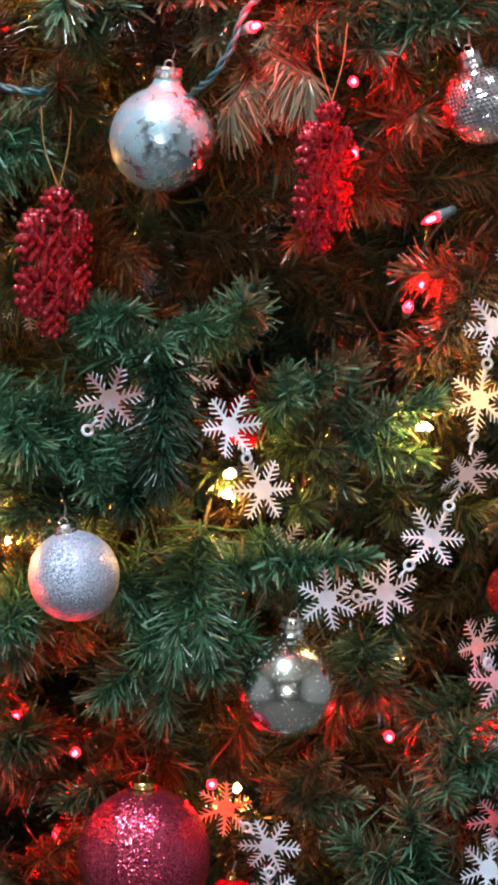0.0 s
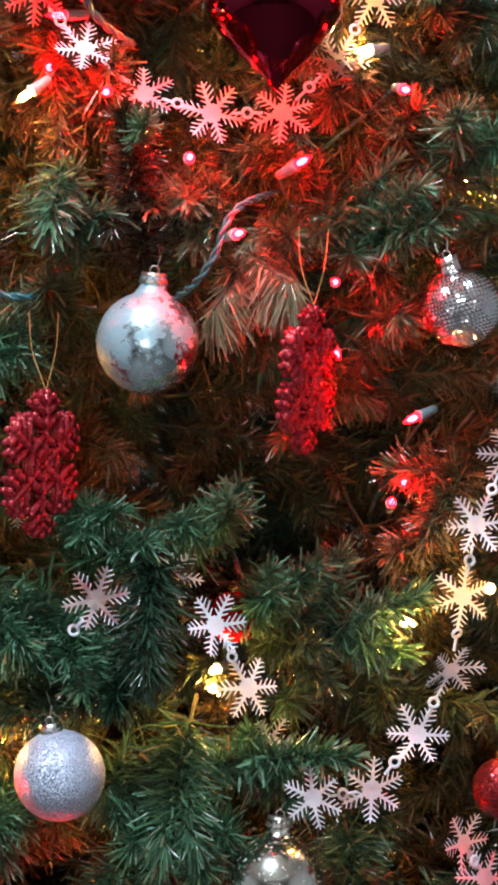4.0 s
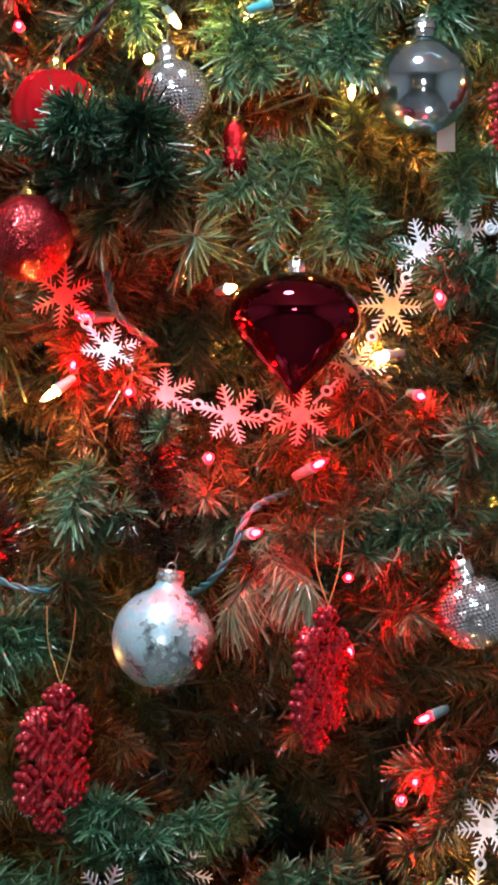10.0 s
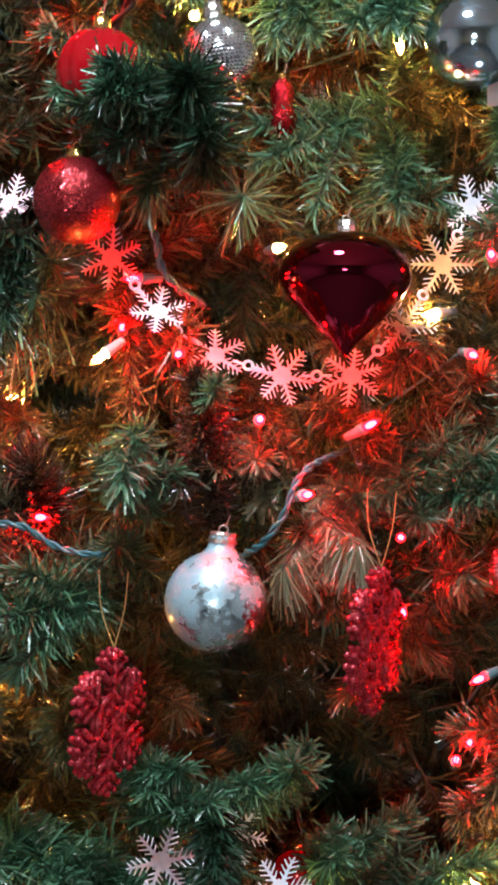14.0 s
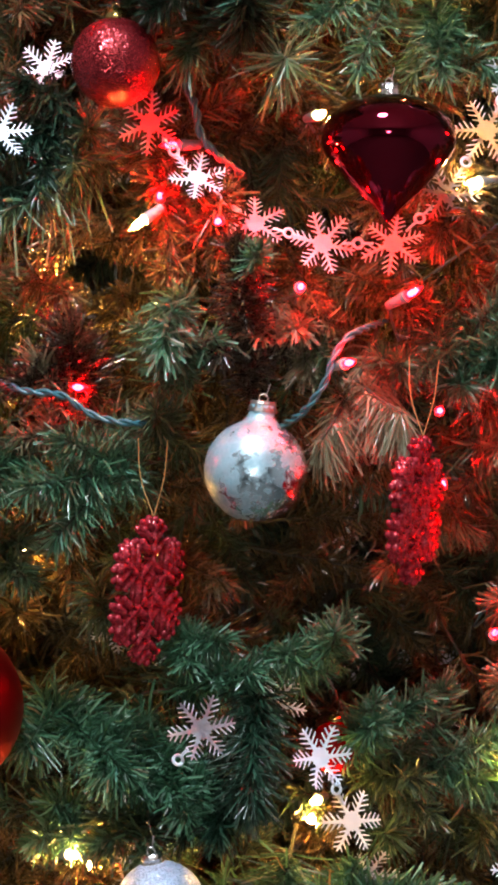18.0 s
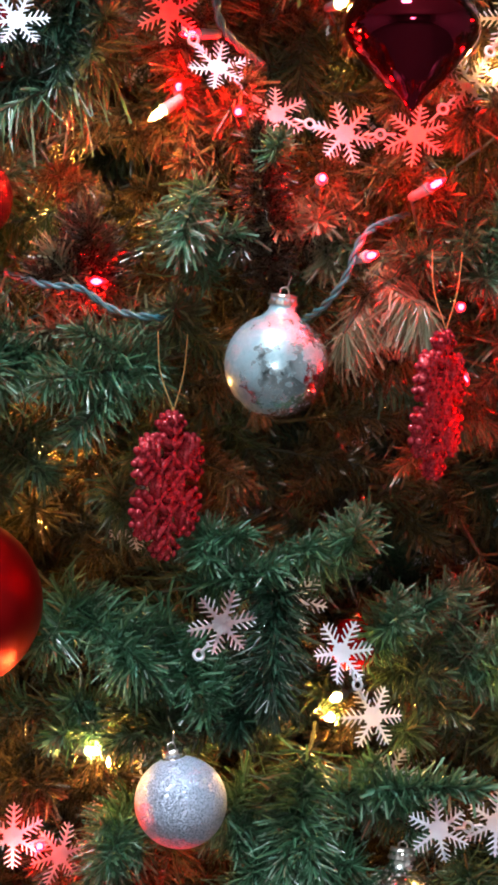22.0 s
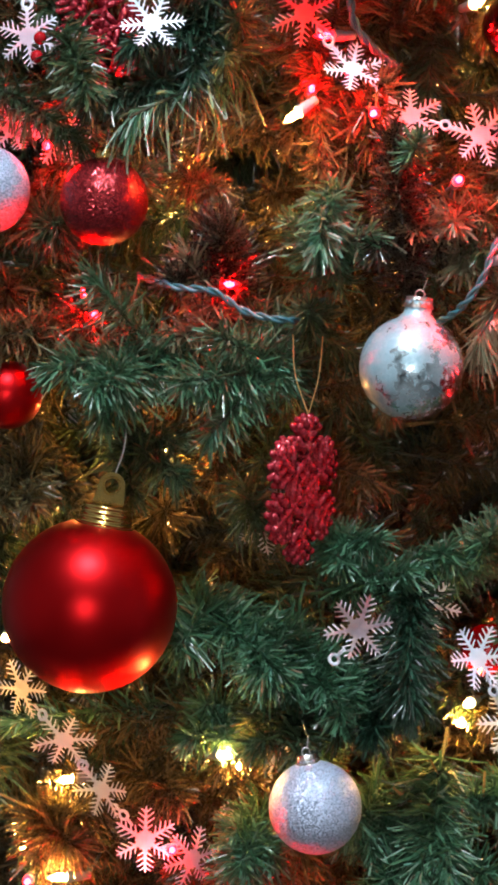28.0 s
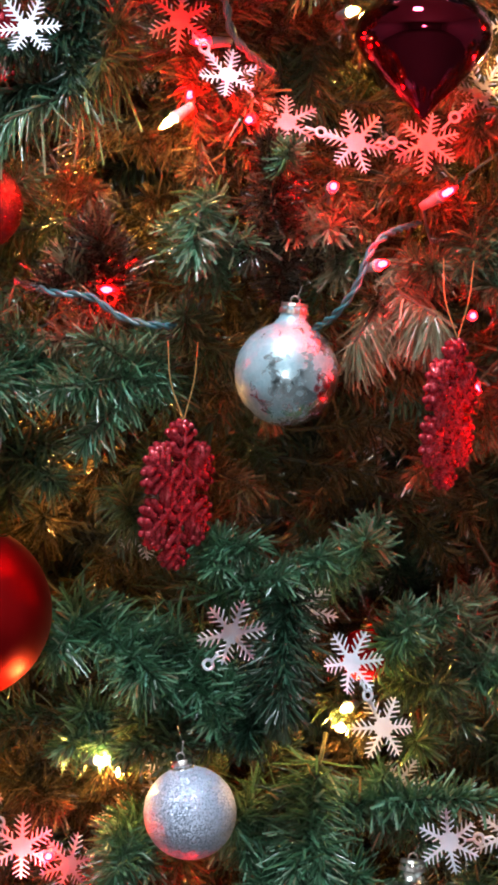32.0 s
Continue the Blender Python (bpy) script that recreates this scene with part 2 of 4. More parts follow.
DROP_RED = plain("ruby_foil", (0.3, 0.006, 0.012), 0.14, 0.85, 0.3, 200, 0.4)
WINE = plain("wine_red_mirror", (0.19, 0.012, 0.028), 0.06, 1.0, 0.08, 40, 0.0)
FROSTED = silvered("frosted_mirror_glass", 0.55, (-4.0, 0.0, 1.6), (0.58, 0.74, 0.83), (0.24, 0.38, 0.46), 0.1, 0.14)
SPOTTED = silvered("spotted_mirror_glass", 0.78, (0.0, 0.0, 1.5), (0.72, 0.78, 0.74), (0.5, 0.56, 0.54), 0.17, 0.03, 90.0)
CLEAR = clear_glass("clear_glass", (0.7, 0.76, 0.78), 0.5)
MIRROR = plain("mirror_silver", (0.82, 0.86, 0.95), 0.13, 1.0, 0.05, 100, 0.0)
WALL_PAINT = plain("wall_paint", (0.46, 0.47, 0.48), 0.85, 0.0, 0.05, 6, 0.1)
DIMMED_PAINT = plain("dimmed_wall_paint", (0.24, 0.235, 0.23), 0.85, 0.0, 0.05, 6, 0.1)
CEILING_PAINT = plain("ceiling_paint", (0.72, 0.71, 0.69), 0.9, 0.0, 0.03, 6, 0.1)
CARPET = plain("carpet", (0.13, 0.125, 0.12), 0.95, 0.0, 0.2, 120, 0.4)
LAMP_SHADE = plain("lamp_shade", (0.8, 0.78, 0.72), 0.6)

# ---- mesh helpers ----


def mesh_of(name, verts, faces, mats, smooth=False, slots=None):
    me = bpy.data.meshes.new(name)
    me.from_pydata([tuple(map(float, v)) for v in verts], [], faces)
    for m in mats if isinstance(mats, (list, tuple)) else [mats]:
        me.materials.append(m)
    if slots is not None:
        me.polygons.foreach_set("material_index", slots)
    if smooth:
        me.polygons.foreach_set("use_smooth", [True] * len(me.polygons))
    me.update()
    return me


def part(name, me, parent, label="", m=None):
    ob = new(name, me)
    ob.parent = parent
    if m is not None:
        ob.matrix_basis = m
    if label:
        tagged(ob, label)
    return ob


class Build:
    """Collects shapes into one mesh."""

    def __init__(self):
        self.v, self.f = [], []

    def add(self, verts, faces):
        n = len(self.v)
        self.v += [Vector(v) for v in verts]
        self.f += [tuple(n + i for i in f) for f in faces]
        return self

    def lathe(self, profile, seg=32, m=None, ribs=0, depth=0.0):
        """Turns (radius, height) pairs round z."""
        verts, faces, k = [], [], len(profile)
        for i in range(seg):
            a = 2 * math.pi * i / seg
            s = 1 - depth * (0.5 - 0.5 * math.cos(ribs * a)) if ribs else 1
            verts += [Vector((r * s * math.cos(a), r * s * math.sin(a), h)) for r, h in profile]
        for i in range(seg):
            j = (i + 1) % seg
            faces += [(i * k + p, j * k + p, j * k + p + 1, i * k + p + 1) for p in range(k - 1)]
        return self.add([m @ v for v in verts] if m else verts, faces)

    def tube(self, points, r, seg=6, taper=1.0):
        pts = [Vector(p) for p in points]
        verts, faces, n = [], [], len(pts)
        side = None
        for i, p in enumerate(pts):
            d = (pts[min(i + 1, n - 1)] - pts[max(i - 1, 0)]).normalized()
            if side is None:
                side = d.orthogonal().normalized()
            side = (side - d * side.dot(d)).normalized()
            up = d.cross(side)
            w = r * (1 + (taper - 1) * i / max(1, n - 1))
            verts += [p + w * (math.cos(2 * math.pi * k / seg) * side + math.sin(2 * math.pi * k / seg) * up) for k in range(seg)]
        for i in range(n - 1):
            faces += [(i * seg + k, i * seg + (k + 1) % seg, (i + 1) * seg + (k + 1) % seg, (i + 1) * seg + k) for k in range(seg)]
        faces += [tuple(range(seg))[::-1], tuple((n - 1) * seg + k for k in range(seg))]
        return self.add(verts, faces)

    def ring(self, big, small, m, seg=16, sides=6):
        verts = [m @ Vector(((big + small * math.cos(b)) * math.cos(a), (big + small * math.cos(b)) * math.sin(a), small * math.sin(b)))
                 for a in [2 * math.pi * i / seg for i in range(seg)] for b in [2 * math.pi * k / sides for k in range(sides)]]
        faces = [(i * sides + k, ((i + 1) % seg) * sides + k, ((i + 1) % seg) * sides + (k + 1) % sides, i * sides + (k + 1) % sides)
                 for i in range(seg) for k in range(sides)]
        return self.add(verts, faces)

    def ball(self, c, r, seg=8, rows=6):
        prof = [(max(1e-5, r * math.sin(math.pi * i / rows)), -r * math.cos(math.pi * i / rows)) for i in range(rows + 1)]
        return self.lathe(prof, seg, Matrix.Translation(c))

    def bar(self, a, b, w0, w1, h, up=Vector((0, 0, 1))):
        """A tapered flat bar from a to b."""
        a, b = Vector(a), Vector(b)
        d = (b - a).normalized()
        s = d.cross(up).normalized()
        verts = [p + s * x * w * 0.5 + up * y * h * 0.5 for p, w in ((a, w0), (b, w1)) for x, y in ((-1, -1), (1, -1), (1, 0.55), (0.4, 1), (-0.4, 1), (-1, 0.55))]
        return self.add(verts, [(5, 4, 3, 2, 1, 0), (6, 7, 8, 9, 10, 11), *[(k, (k + 1) % 6, 6 + (k + 1) % 6, 6 + k) for k in range(6)]])

    def mesh(self, name, mat, smooth=False):
        return mesh_of(name, self.v, self.f, mat, smooth)


def curve(points, n=6):
    """A smooth line through the points."""
    p = [Vector(q) for q in points]
    p = [2 * p[0] - p[1], *p, 2 * p[-1] - p[-2]]
    out = []
    for i in range(1, len(p) - 2):
        for k in range(n):
            t = k / n
            out.append(0.5 * (2 * p[i] + (p[i + 1] - p[i - 1]) * t + (2 * p[i - 1] - 5 * p[i] + 4 * p[i + 1] - p[i + 2]) * t * t + (3 * p[i] - p[i - 1] - 3 * p[i + 1] + p[i + 2]) * t ** 3))
    return [*out, p[-2]]


# ---- room ----


def slab(name, lo, hi, mat, label):
    b = Build()
    (x0, y0, z0), (x1, y1, z1) = lo, hi
    b.add([(x, y, z) for x in (x0, x1) for y in (y0, y1) for z in (z0, z1)],
          [(0, 1, 3, 2), (4, 6, 7, 5), (0, 4, 5, 1), (2, 3, 7, 6), (0, 2, 6, 4), (1, 5, 7, 3)])
    return tagged(new(name, b.mesh(name, mat)), label, "room", kind="structure")


slab("floor", (-2.4, -3.0, -0.1), (2.0, 2.7, 0.0), CARPET, "light grey carpet floor of the living room")
slab("ceiling", (-2.4, -3.0, 2.6), (2.0, 2.7, 2.7), CEILING_PAINT, "plain white painted ceiling")
slab("wall_north", (-2.4, 2.6, 0.0), (2.0, 2.7, 2.6), WALL_PAINT, "plain slate grey wall behind the tree")
# Unseen wall, darker to stand in for the room's dim side in reflections.
slab("wall_south", (-2.4, -3.0, 0.0), (2.0, -2.9, 2.6), DIMMED_PAINT, "unseen far wall, darkened to dim the room mirrored in the balls")
slab("wall_west", (-2.4, -2.9, 0.0), (-2.3, 2.6, 2.6), WALL_PAINT, "plain slate grey painted wall")
slab("wall_east", (1.9, -2.9, 0.0), (2.0, 2.6, 2.6), WALL_PAINT, "plain slate grey painted wall")

lamp = tagged(new("ceiling_lamp"), "round white ceiling lamp above the tree's front", "ceiling lamp")
lamp.location = (-0.22, 0.42, 2.6)
part("canopy", Build().lathe([(0.001, 0.0), (0.17, 0.0), (0.17, -0.02), (0.15, -0.04), (0.001, -0.04)], 32).mesh("canopy", LAMP_SHADE), lamp)
lamp = tagged(new("floor_lamp"), "slim floor lamp with a pale shade on the carpet", "floor lamp")
lamp.location = (-0.15, -2.1, -0.3)
part("base", Build().lathe([(0.001, 0.3), (0.14, 0.3), (0.14, 0.32), (0.02, 0.335), (0.001, 0.335)], 24).mesh("base", SILVER), lamp)
part("pole", Build().lathe([(0.012, 0.33), (0.012, 1.55)], 12).mesh("pole", SILVER), lamp)
part("shade", Build().lathe([(0.1, 1.74), (0.14, 1.5), (0.137, 1.5), (0.097, 1.74)], 32).mesh("shade", LAMP_SHADE, True), lamp)

# ---- the tree ----
BASE = Vector((-0.05, 1.78, 0.0))
tree = tagged(new("christmas_tree"), "artificial green fir with wire branches and PVC needles, fully decorated", "christmas tree")
tree.location = BASE
part("trunk", Build().lathe([(0.001, 0.02), (0.026, 0.02), (0.024, 1.2), (0.014, 2.3), (0.001, 2.32)], 12).mesh("trunk", BARK), tree, "dark green steel pole")
part("stand", Build().lathe([(0.001, 0.0), (0.2, 0.0), (0.2, 0.015), (0.05, 0.06), (0.04, 0.16), (0.026, 0.16)], 16).mesh("stand", BARK), tree)


def reach(z):
    """How far the branches come from the trunk at a height."""
    return 0.54 if z < 1.1 else 0.54 - 0.02 * (z - 1.1) / 0.6 if z < 1.7 else max(0.06, 0.52 * (2.38 - z) / 0.68)


BRANCHES = []
rng = random.Random(7)
for row in range(21):
    z = 0.32 + 0.095 * row
    count = 11 if z < 1.9 else 6
    for k in range(count):
        a = 2 * math.pi * (k + 0.5 * (row % 2)) / count + rng.uniform(-0.1, 0.1)
        r = reach(z) * rng.uniform(0.72, 0.84)
        d = Vector((math.cos(a), math.sin(a), 0))
        pts = [Vector((0, 0, z - 0.12)), d * r * 0.4 + Vector((0, 0, z - 0.05)), d * r * 0.75 + Vector((0, 0, z)), d * r + Vector((0, 0, z + 0.01))]
        ob = part("branch", Build().tube(curve(pts, 4), 0.004, 5, 0.5).mesh("branch", WIRE_STEM), tree)
        BRANCHES.append((BASE + pts[-1], ob))


def sprig_mesh(length, rad, count, seed, mat, droop=0.0, fold=True, width=0.0021, spread=1.0, bend=0.12):
    """A wire tip along z, set all round with flat needles; gravity is -z of the world, given as droop along -x."""
    r = np.random.default_rng(seed)
    s = np.sort(r.random(count)) ** 0.9
    az = np.arange(count) * 2.39996 + r.normal(0, 0.35, count)
    lean = np.radians((62 - 38 * s ** 3) * spread + r.normal(0, 17, count)).clip(0.1, 1.7)
    ln = rad * r.uniform(0.55, 1.25, count) * (1 - 0.25 * s ** 4)
    kx, ky = r.uniform(-bend, bend, 2) * length
    base = np.stack([kx * s ** 2, ky * s ** 2, s * length], 1)
    out = np.stack([np.cos(az), np.sin(az), 0 * az], 1)
    way = out * np.sin(lean)[:, None] + np.array([0, 0, 1.0]) * np.cos(lean)[:, None]
    way[:, 0] -= droop * 0.5
    way /= np.linalg.norm(way, axis=1, keepdims=True)
    side = np.cross(way, r.normal(0, 1, (count, 3)))
    side /= np.linalg.norm(side, axis=1, keepdims=True)
    top = np.cross(side, way)
    curl = r.normal(0, 0.2, count)[:, None] * top + r.normal(0, 0.15, count)[:, None] * side
    curl[:, 0] -= droop * 0.35
    w = width * r.uniform(0.7, 1.3, count)[:, None]
    fr = (0.0, 0.5, 1.0)
    ws = (0.8, 1.0, 0.72)
    cols = 3 if fold else 2
    grid = []
    for f, k in zip(fr, ws):
        p = base + way * (ln * f)[:, None] + curl * (ln * f * f)[:, None]
        if fold:
            grid += [p - side * w * k * 0.5, p + top * w * k * 0.22, p + side * w * k * 0.5]
        else:
            grid += [p - side * w * k * 0.5, p + side * w * k * 0.5]
    verts = np.stack(grid, 1).reshape(-1, 3)
    per = cols * 3
    quads = np.array([[a * cols + c, a * cols + c + 1, (a + 1) * cols + c + 1, (a + 1) * cols + c] for a in range(2) for c in range(cols - 1)])
    faces = (np.arange(count)[:, None, None] * per + quads[None]).reshape(-1, 4)
    stem = Build().tube([Vector((kx * t * t, ky * t * t, t * length)) for t in (-0.22, 0.0, 0.3, 0.6, 0.85, 1.0)], 0.0016, 5, 0.6)
    n = len(verts)
    allv = [*verts.tolist(), *stem.v]
    allf = [*faces.tolist(), *[tuple(n + i for i in f) for f in stem.f]]
    slots = [0] * len(faces) + [1] * len(stem.f)
    return mesh_of("sprig", allv, allf, [mat, WIRE_STEM], False, slots)


def stand_along(base, way, spin=0.0):
    """A pose at base whose z runs along way and whose x points up as far as it can."""
    z = Vector(way).normalized()
    x = Vector((0, 0, 1)) - z * z.z
    x = x.normalized() if x.length > 0.05 else z.orthogonal().normalized()
    m = Matrix((x, z.cross(x), z)).transposed().to_4x4()
    return Matrix.Translation(base) @ m @ pose(0, 0, 0, 0, 0, spin)


def hang_sprig(me, base, way, spin=0.0, size=1.0):
    near = min(BRANCHES, key=lambda b: (b[0] - Vector(base)).length_squared)[1]
    ob = part("sprig", me, near)
    ob.matrix_basis = Matrix.Translation(-BASE) @ stand_along(base, way, spin) @ Matrix.Scale(size, 4)
    return ob


COUNTER = [100]


def tip(base, end, rad=0.026, mat=GREEN, count=300, droop=0.15, width=0.002, spread=1.0, shoots=True):
    """One sprig of its own, from base to end."""
    COUNTER[0] += 1
    base, end = Vector(base), Vector(end)
    way = end - base
    r = random.Random(COUNTER[0])
    hang_sprig(sprig_mesh(way.length, rad * 0.92, int(count * 1.25), COUNTER[0], mat, droop, True, width * 0.84, spread), base, way)
    for k in (-1, 1) if shoots else ():
        turn = Matrix.Rotation(k * math.radians(r.uniform(28, 55)), 3, Vector((r.gauss(0, 0.5), -1, r.gauss(0, 0.5))))
        size = r.uniform(0.5, 0.7)
        me = sprig_mesh(way.length * size, rad * 0.86, int(count * 0.62), COUNTER[0] + 500 + k, mat, droop, True, width * 0.84, spread)
        hang_sprig(me, base + way * r.uniform(0.12, 0.4), turn @ way)


# lower part
tip((-0.0195, 1.2600, 0.9854), (0.0683, 1.1800, 1.0205), 0.021, GREEN, 480, 0.1, 0.0024, 0.85, False)
tip((-0.0081, 1.2900, 0.9711), (0.0437, 1.2100, 0.9997), 0.021, GREEN, 300)
tip((-0.0300, 1.2700, 1.0150), (-0.0480, 1.1900, 0.9480), 0.032, GREEN, 560, 0.5)
tip((-0.0429, 1.2700, 0.9517), (-0.0858, 1.2100, 0.9089), 0.03, GREEN, 380)
tip((-0.0274, 1.2700, 0.9478), (-0.0151, 1.2000, 0.9344), 0.028, GREEN, 320)
tip((-0.0746, 1.2900, 0.9991), (-0.0748, 1.2200, 0.9673), 0.024, GREEN, 260)
tip((-0.1280, 1.2900, 1.1015), (-0.1547, 1.2200, 1.0763), 0.03, GREEN, 360)
tip((-0.1127, 1.2900, 1.0859), (-0.0936, 1.2100, 1.0519), 0.026, GREEN, 320)
tip((-0.0523, 1.2400, 1.1371), (-0.0592, 1.1800, 1.0658), 0.03, SHADED_GREEN, 1000, 0.5, 0.002, 0.75, False)
tip((-0.0701, 1.2900, 1.0780), (-0.0700, 1.2100, 1.0370), 0.03, SHADED_GREEN, 520)
tip((-0.0003, 1.2900, 1.0780), (0.0544, 1.2200, 1.1243), 0.023, GREEN, 320)
tip((0.0115, 1.3000, 1.0648), (0.0594, 1.2400, 1.0696), 0.022, DEEP, 260)
tip((-0.0273, 1.2900, 1.1248), (-0.0058, 1.2100, 1.1760), 0.023, GREEN, 240)
tip((-0.1161, 1.2900, 1.1209), (-0.0366, 1.2100, 1.1471), 0.024, GREEN, 320)
tip((-0.1234, 1.2900, 1.1557), (-0.0774, 1.2300, 1.1601), 0.022, GREEN, 240)
tip((0.0468, 1.3000, 1.0609), (0.1122, 1.2300, 1.1121), 0.026, GREEN, 360)
tip((0.0117, 1.2900, 0.8267), (0.0638, 1.2200, 0.8360), 0.022, GREEN, 300)
tip((0.1475, 1.2800, 0.7410), (0.0691, 1.2100, 0.8121), 0.03, GREEN, 420)
tip((0.1032, 1.2900, 0.8493), (0.1654, 1.2200, 0.8555), 0.026, GREEN, 340)
tip((0.1632, 1.3000, 0.8997), (0.1335, 1.2400, 0.8609), 0.028, DEEP, 320)
tip((0.0798, 1.3100, 0.9382), (0.0764, 1.2500, 0.9014), 0.028, DEEP, 300)
tip((-0.1493, 1.2900, 0.9752), (-0.1622, 1.2300, 0.9304), 0.026, GREEN, 280)
tip((-0.1391, 1.2900, 0.8659), (-0.1582, 1.2200, 0.8712), 0.026, DEEP, 300)
tip((-0.0759, 1.2900, 0.8330), (-0.1192, 1.2400, 0.8293), 0.022, DEEP, 260)
tip((0.1683, 1.2900, 1.2017), (0.1282, 1.2300, 1.1527), 0.028, OLIVE, 340)
tip((0.1603, 1.3100, 1.1385), (0.1044, 1.2500, 1.1287), 0.026, OLIVE, 300)
tip((0.0221, 1.2800, 1.3582), (-0.0040, 1.2200, 1.2900), 0.03, PALE, 620, 1.5)
tip((0.0676, 1.2900, 1.3406), (0.1269, 1.2100, 1.3385), 0.024, GREEN, 340)
tip((0.0450, 1.2900, 1.3369), (0.0423, 1.2200, 1.3496), 0.02, DEEP, 240)
tip((-0.1015, 1.2800, 1.3251), (-0.1105, 1.2200, 1.3670), 0.02, GREEN, 240)
tip((-0.1207, 1.2800, 1.2919), (-0.1255, 1.2200, 1.3146), 0.02, DEEP, 240)
tip((-0.1441, 1.2900, 1.3034), (-0.1477, 1.2200, 1.2722), 0.022, GREEN, 240)
# upper part
tip((-0.0395, 1.2600, 1.5477), (-0.0451, 1.1800, 1.5231), 0.034, GREEN, 110, 0.3, 0.0018, 1.2, False)
tip((-0.0636, 1.2900, 1.6446), (-0.0891, 1.2100, 1.5397), 0.036, DEEP, 600)
tip((-0.0914, 1.2900, 1.6361), (-0.1163, 1.2100, 1.5884), 0.03, DEEP, 380)
tip((0.0608, 1.2900, 1.6222), (-0.0257, 1.2100, 1.5557), 0.023, GREEN, 360)
tip((0.0616, 1.3000, 1.6039), (0.0663, 1.2400, 1.5349), 0.026, GREEN, 360)
tip((-0.0288, 1.2900, 1.7267), (0.0030, 1.2200, 1.6574), 0.028, GREEN, 380)
tip((0.0797, 1.2900, 1.7366), (0.0524, 1.2200, 1.6505), 0.026, GREEN, 380)
tip((-0.1318, 1.2900, 1.6517), (-0.1616, 1.2100, 1.5991), 0.024, GREEN, 300)
tip((-0.0697, 1.2900, 1.7630), (-0.1122, 1.2300, 1.6853), 0.028, GREEN, 360)
tip((-0.0535, 1.2900, 1.7551), (0.0024, 1.2400, 1.7291), 0.026, DEEP, 320)
tip((-0.1666, 1.2900, 1.7698), (-0.1754, 1.2400, 1.7105), 0.028, GREEN, 320)
tip((0.1156, 1.2900, 1.7742), (0.0870, 1.2300, 1.6962), 0.028, DEEP, 360)
tip((0.1560, 1.2900, 1.7583), (0.1178, 1.2300, 1.6850), 0.028, GREEN, 340)
tip((0.1407, 1.2900, 1.6275), (0.1364, 1.2200, 1.5674), 0.022, GREEN, 240)
tip((0.1571, 1.2900, 1.5391), (0.1509, 1.2400, 1.4708), 0.026, DEEP, 300)
tip((-0.1181, 1.2800, 1.3293), (-0.1046, 1.2100, 1.3863), 0.022, GREEN, 260)
tip((0.0676, 1.2900, 1.3436), (0.1252, 1.2100, 1.3639), 0.024, GREEN, 360)
tip((0.0634, 1.2900, 1.3750), (0.0669, 1.2200, 1.3482), 0.02, DEEP, 260)
tip((-0.0636, 1.2900, 1.4243), (-0.0672, 1.2300, 1.3462), 0.022, SHADED_BROWN, 340)
tip((0.0758, 1.3000, 1.3872), (0.1549, 1.2400, 1.4289), 0.026, OLIVE, 380)
tip((-0.0316, 1.3000, 1.3934), (-0.0225, 1.2400, 1.3429), 0.024, PALE, 280)
tip((0.0946, 1.3000, 1.4992), (0.0604, 1.2500, 1.4242), 0.026, OLIVE, 320)
tip((-0.1696, 1.3000, 1.5153), (-0.1770, 1.2400, 1.4658), 0.026, DEEP, 320)
tip((-0.0962, 1.2400, 1.6196), (-0.1481, 1.1900, 1.5935), 0.02, GREEN, 320)
tip((-0.1113, 1.2400, 1.6057), (-0.1371, 1.1900, 1.5956), 0.024, DEEP, 300)
tip((-0.0878, 1.2300, 1.6119), (-0.1545, 1.1800, 1.5978), 0.018, DEEP, 260)
tip((0.1659, 1.2400, 1.5133), (0.1168, 1.2100, 1.5183), 0.022, GREEN, 260)
tip((-0.0640, 1.2200, 1.6050), (-0.1270, 1.1620, 1.5985), 0.022, GREEN, 420)
tip((-0.0700, 1.2100, 1.5960), (-0.1260, 1.1600, 1.5900), 0.022, SHADED_GREEN, 420)
tip((-0.0716, 1.2400, 1.5860), (-0.0750, 1.1500, 1.5988), 0.032, SHADED_GREEN, 800, 0.1, 0.002, 0.9, False)
tip((-0.0640, 1.2300, 1.5560), (-0.0640, 1.1600, 1.5660), 0.028, SHADED_GREEN, 500, 0.1, 0.002, 0.9, False)
tip((-0.0599, 1.2600, 1.3200), (-0.0585, 1.2020, 1.4130), 0.019, SHADED_BROWN, 900, 0.0, 0.0019, 1.15, False)
tip((-0.0589, 1.2150, 1.4034), (-0.0561, 1.1900, 1.4165), 0.014, GREEN, 150, 0.0, 0.002, 1.1, False)
tip((-0.1091, 1.2150, 1.3887), (-0.1099, 1.1750, 1.3503), 0.024, GREEN, 230, 0.5, 0.0024, 0.9, False)
tip((0.1281, 1.2700, 1.3831), (0.1848, 1.2000, 1.4113), 0.026, GREEN, 420, 0.1)
tip((-0.1694, 1.3200, 1.1916), (-0.1560, 1.2700, 1.1742), 0.024, DEEP, 260, 0.3, 0.0018, 1.0, False)
tip((-0.0046, 1.2700, 1.1420), (-0.0029, 1.2000, 1.1800), 0.022, GREEN, 130, -0.2, 0.0024, 0.8, False)
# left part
tip((-0.1636, 1.2800, 1.5163), (-0.2344, 1.2100, 1.4732), 0.024, SHADED_GREEN, 460, 0.6)
tip((-0.1558, 1.2800, 1.4827), (-0.2544, 1.2000, 1.4364), 0.024, SHADED_GREEN, 520, 0.6, 0.002, 0.9, False)
tip((-0.1664, 1.2700, 1.4700), (-0.2437, 1.2000, 1.4329), 0.034, GREEN, 90, 1.2, 0.0022, 0.9, False)
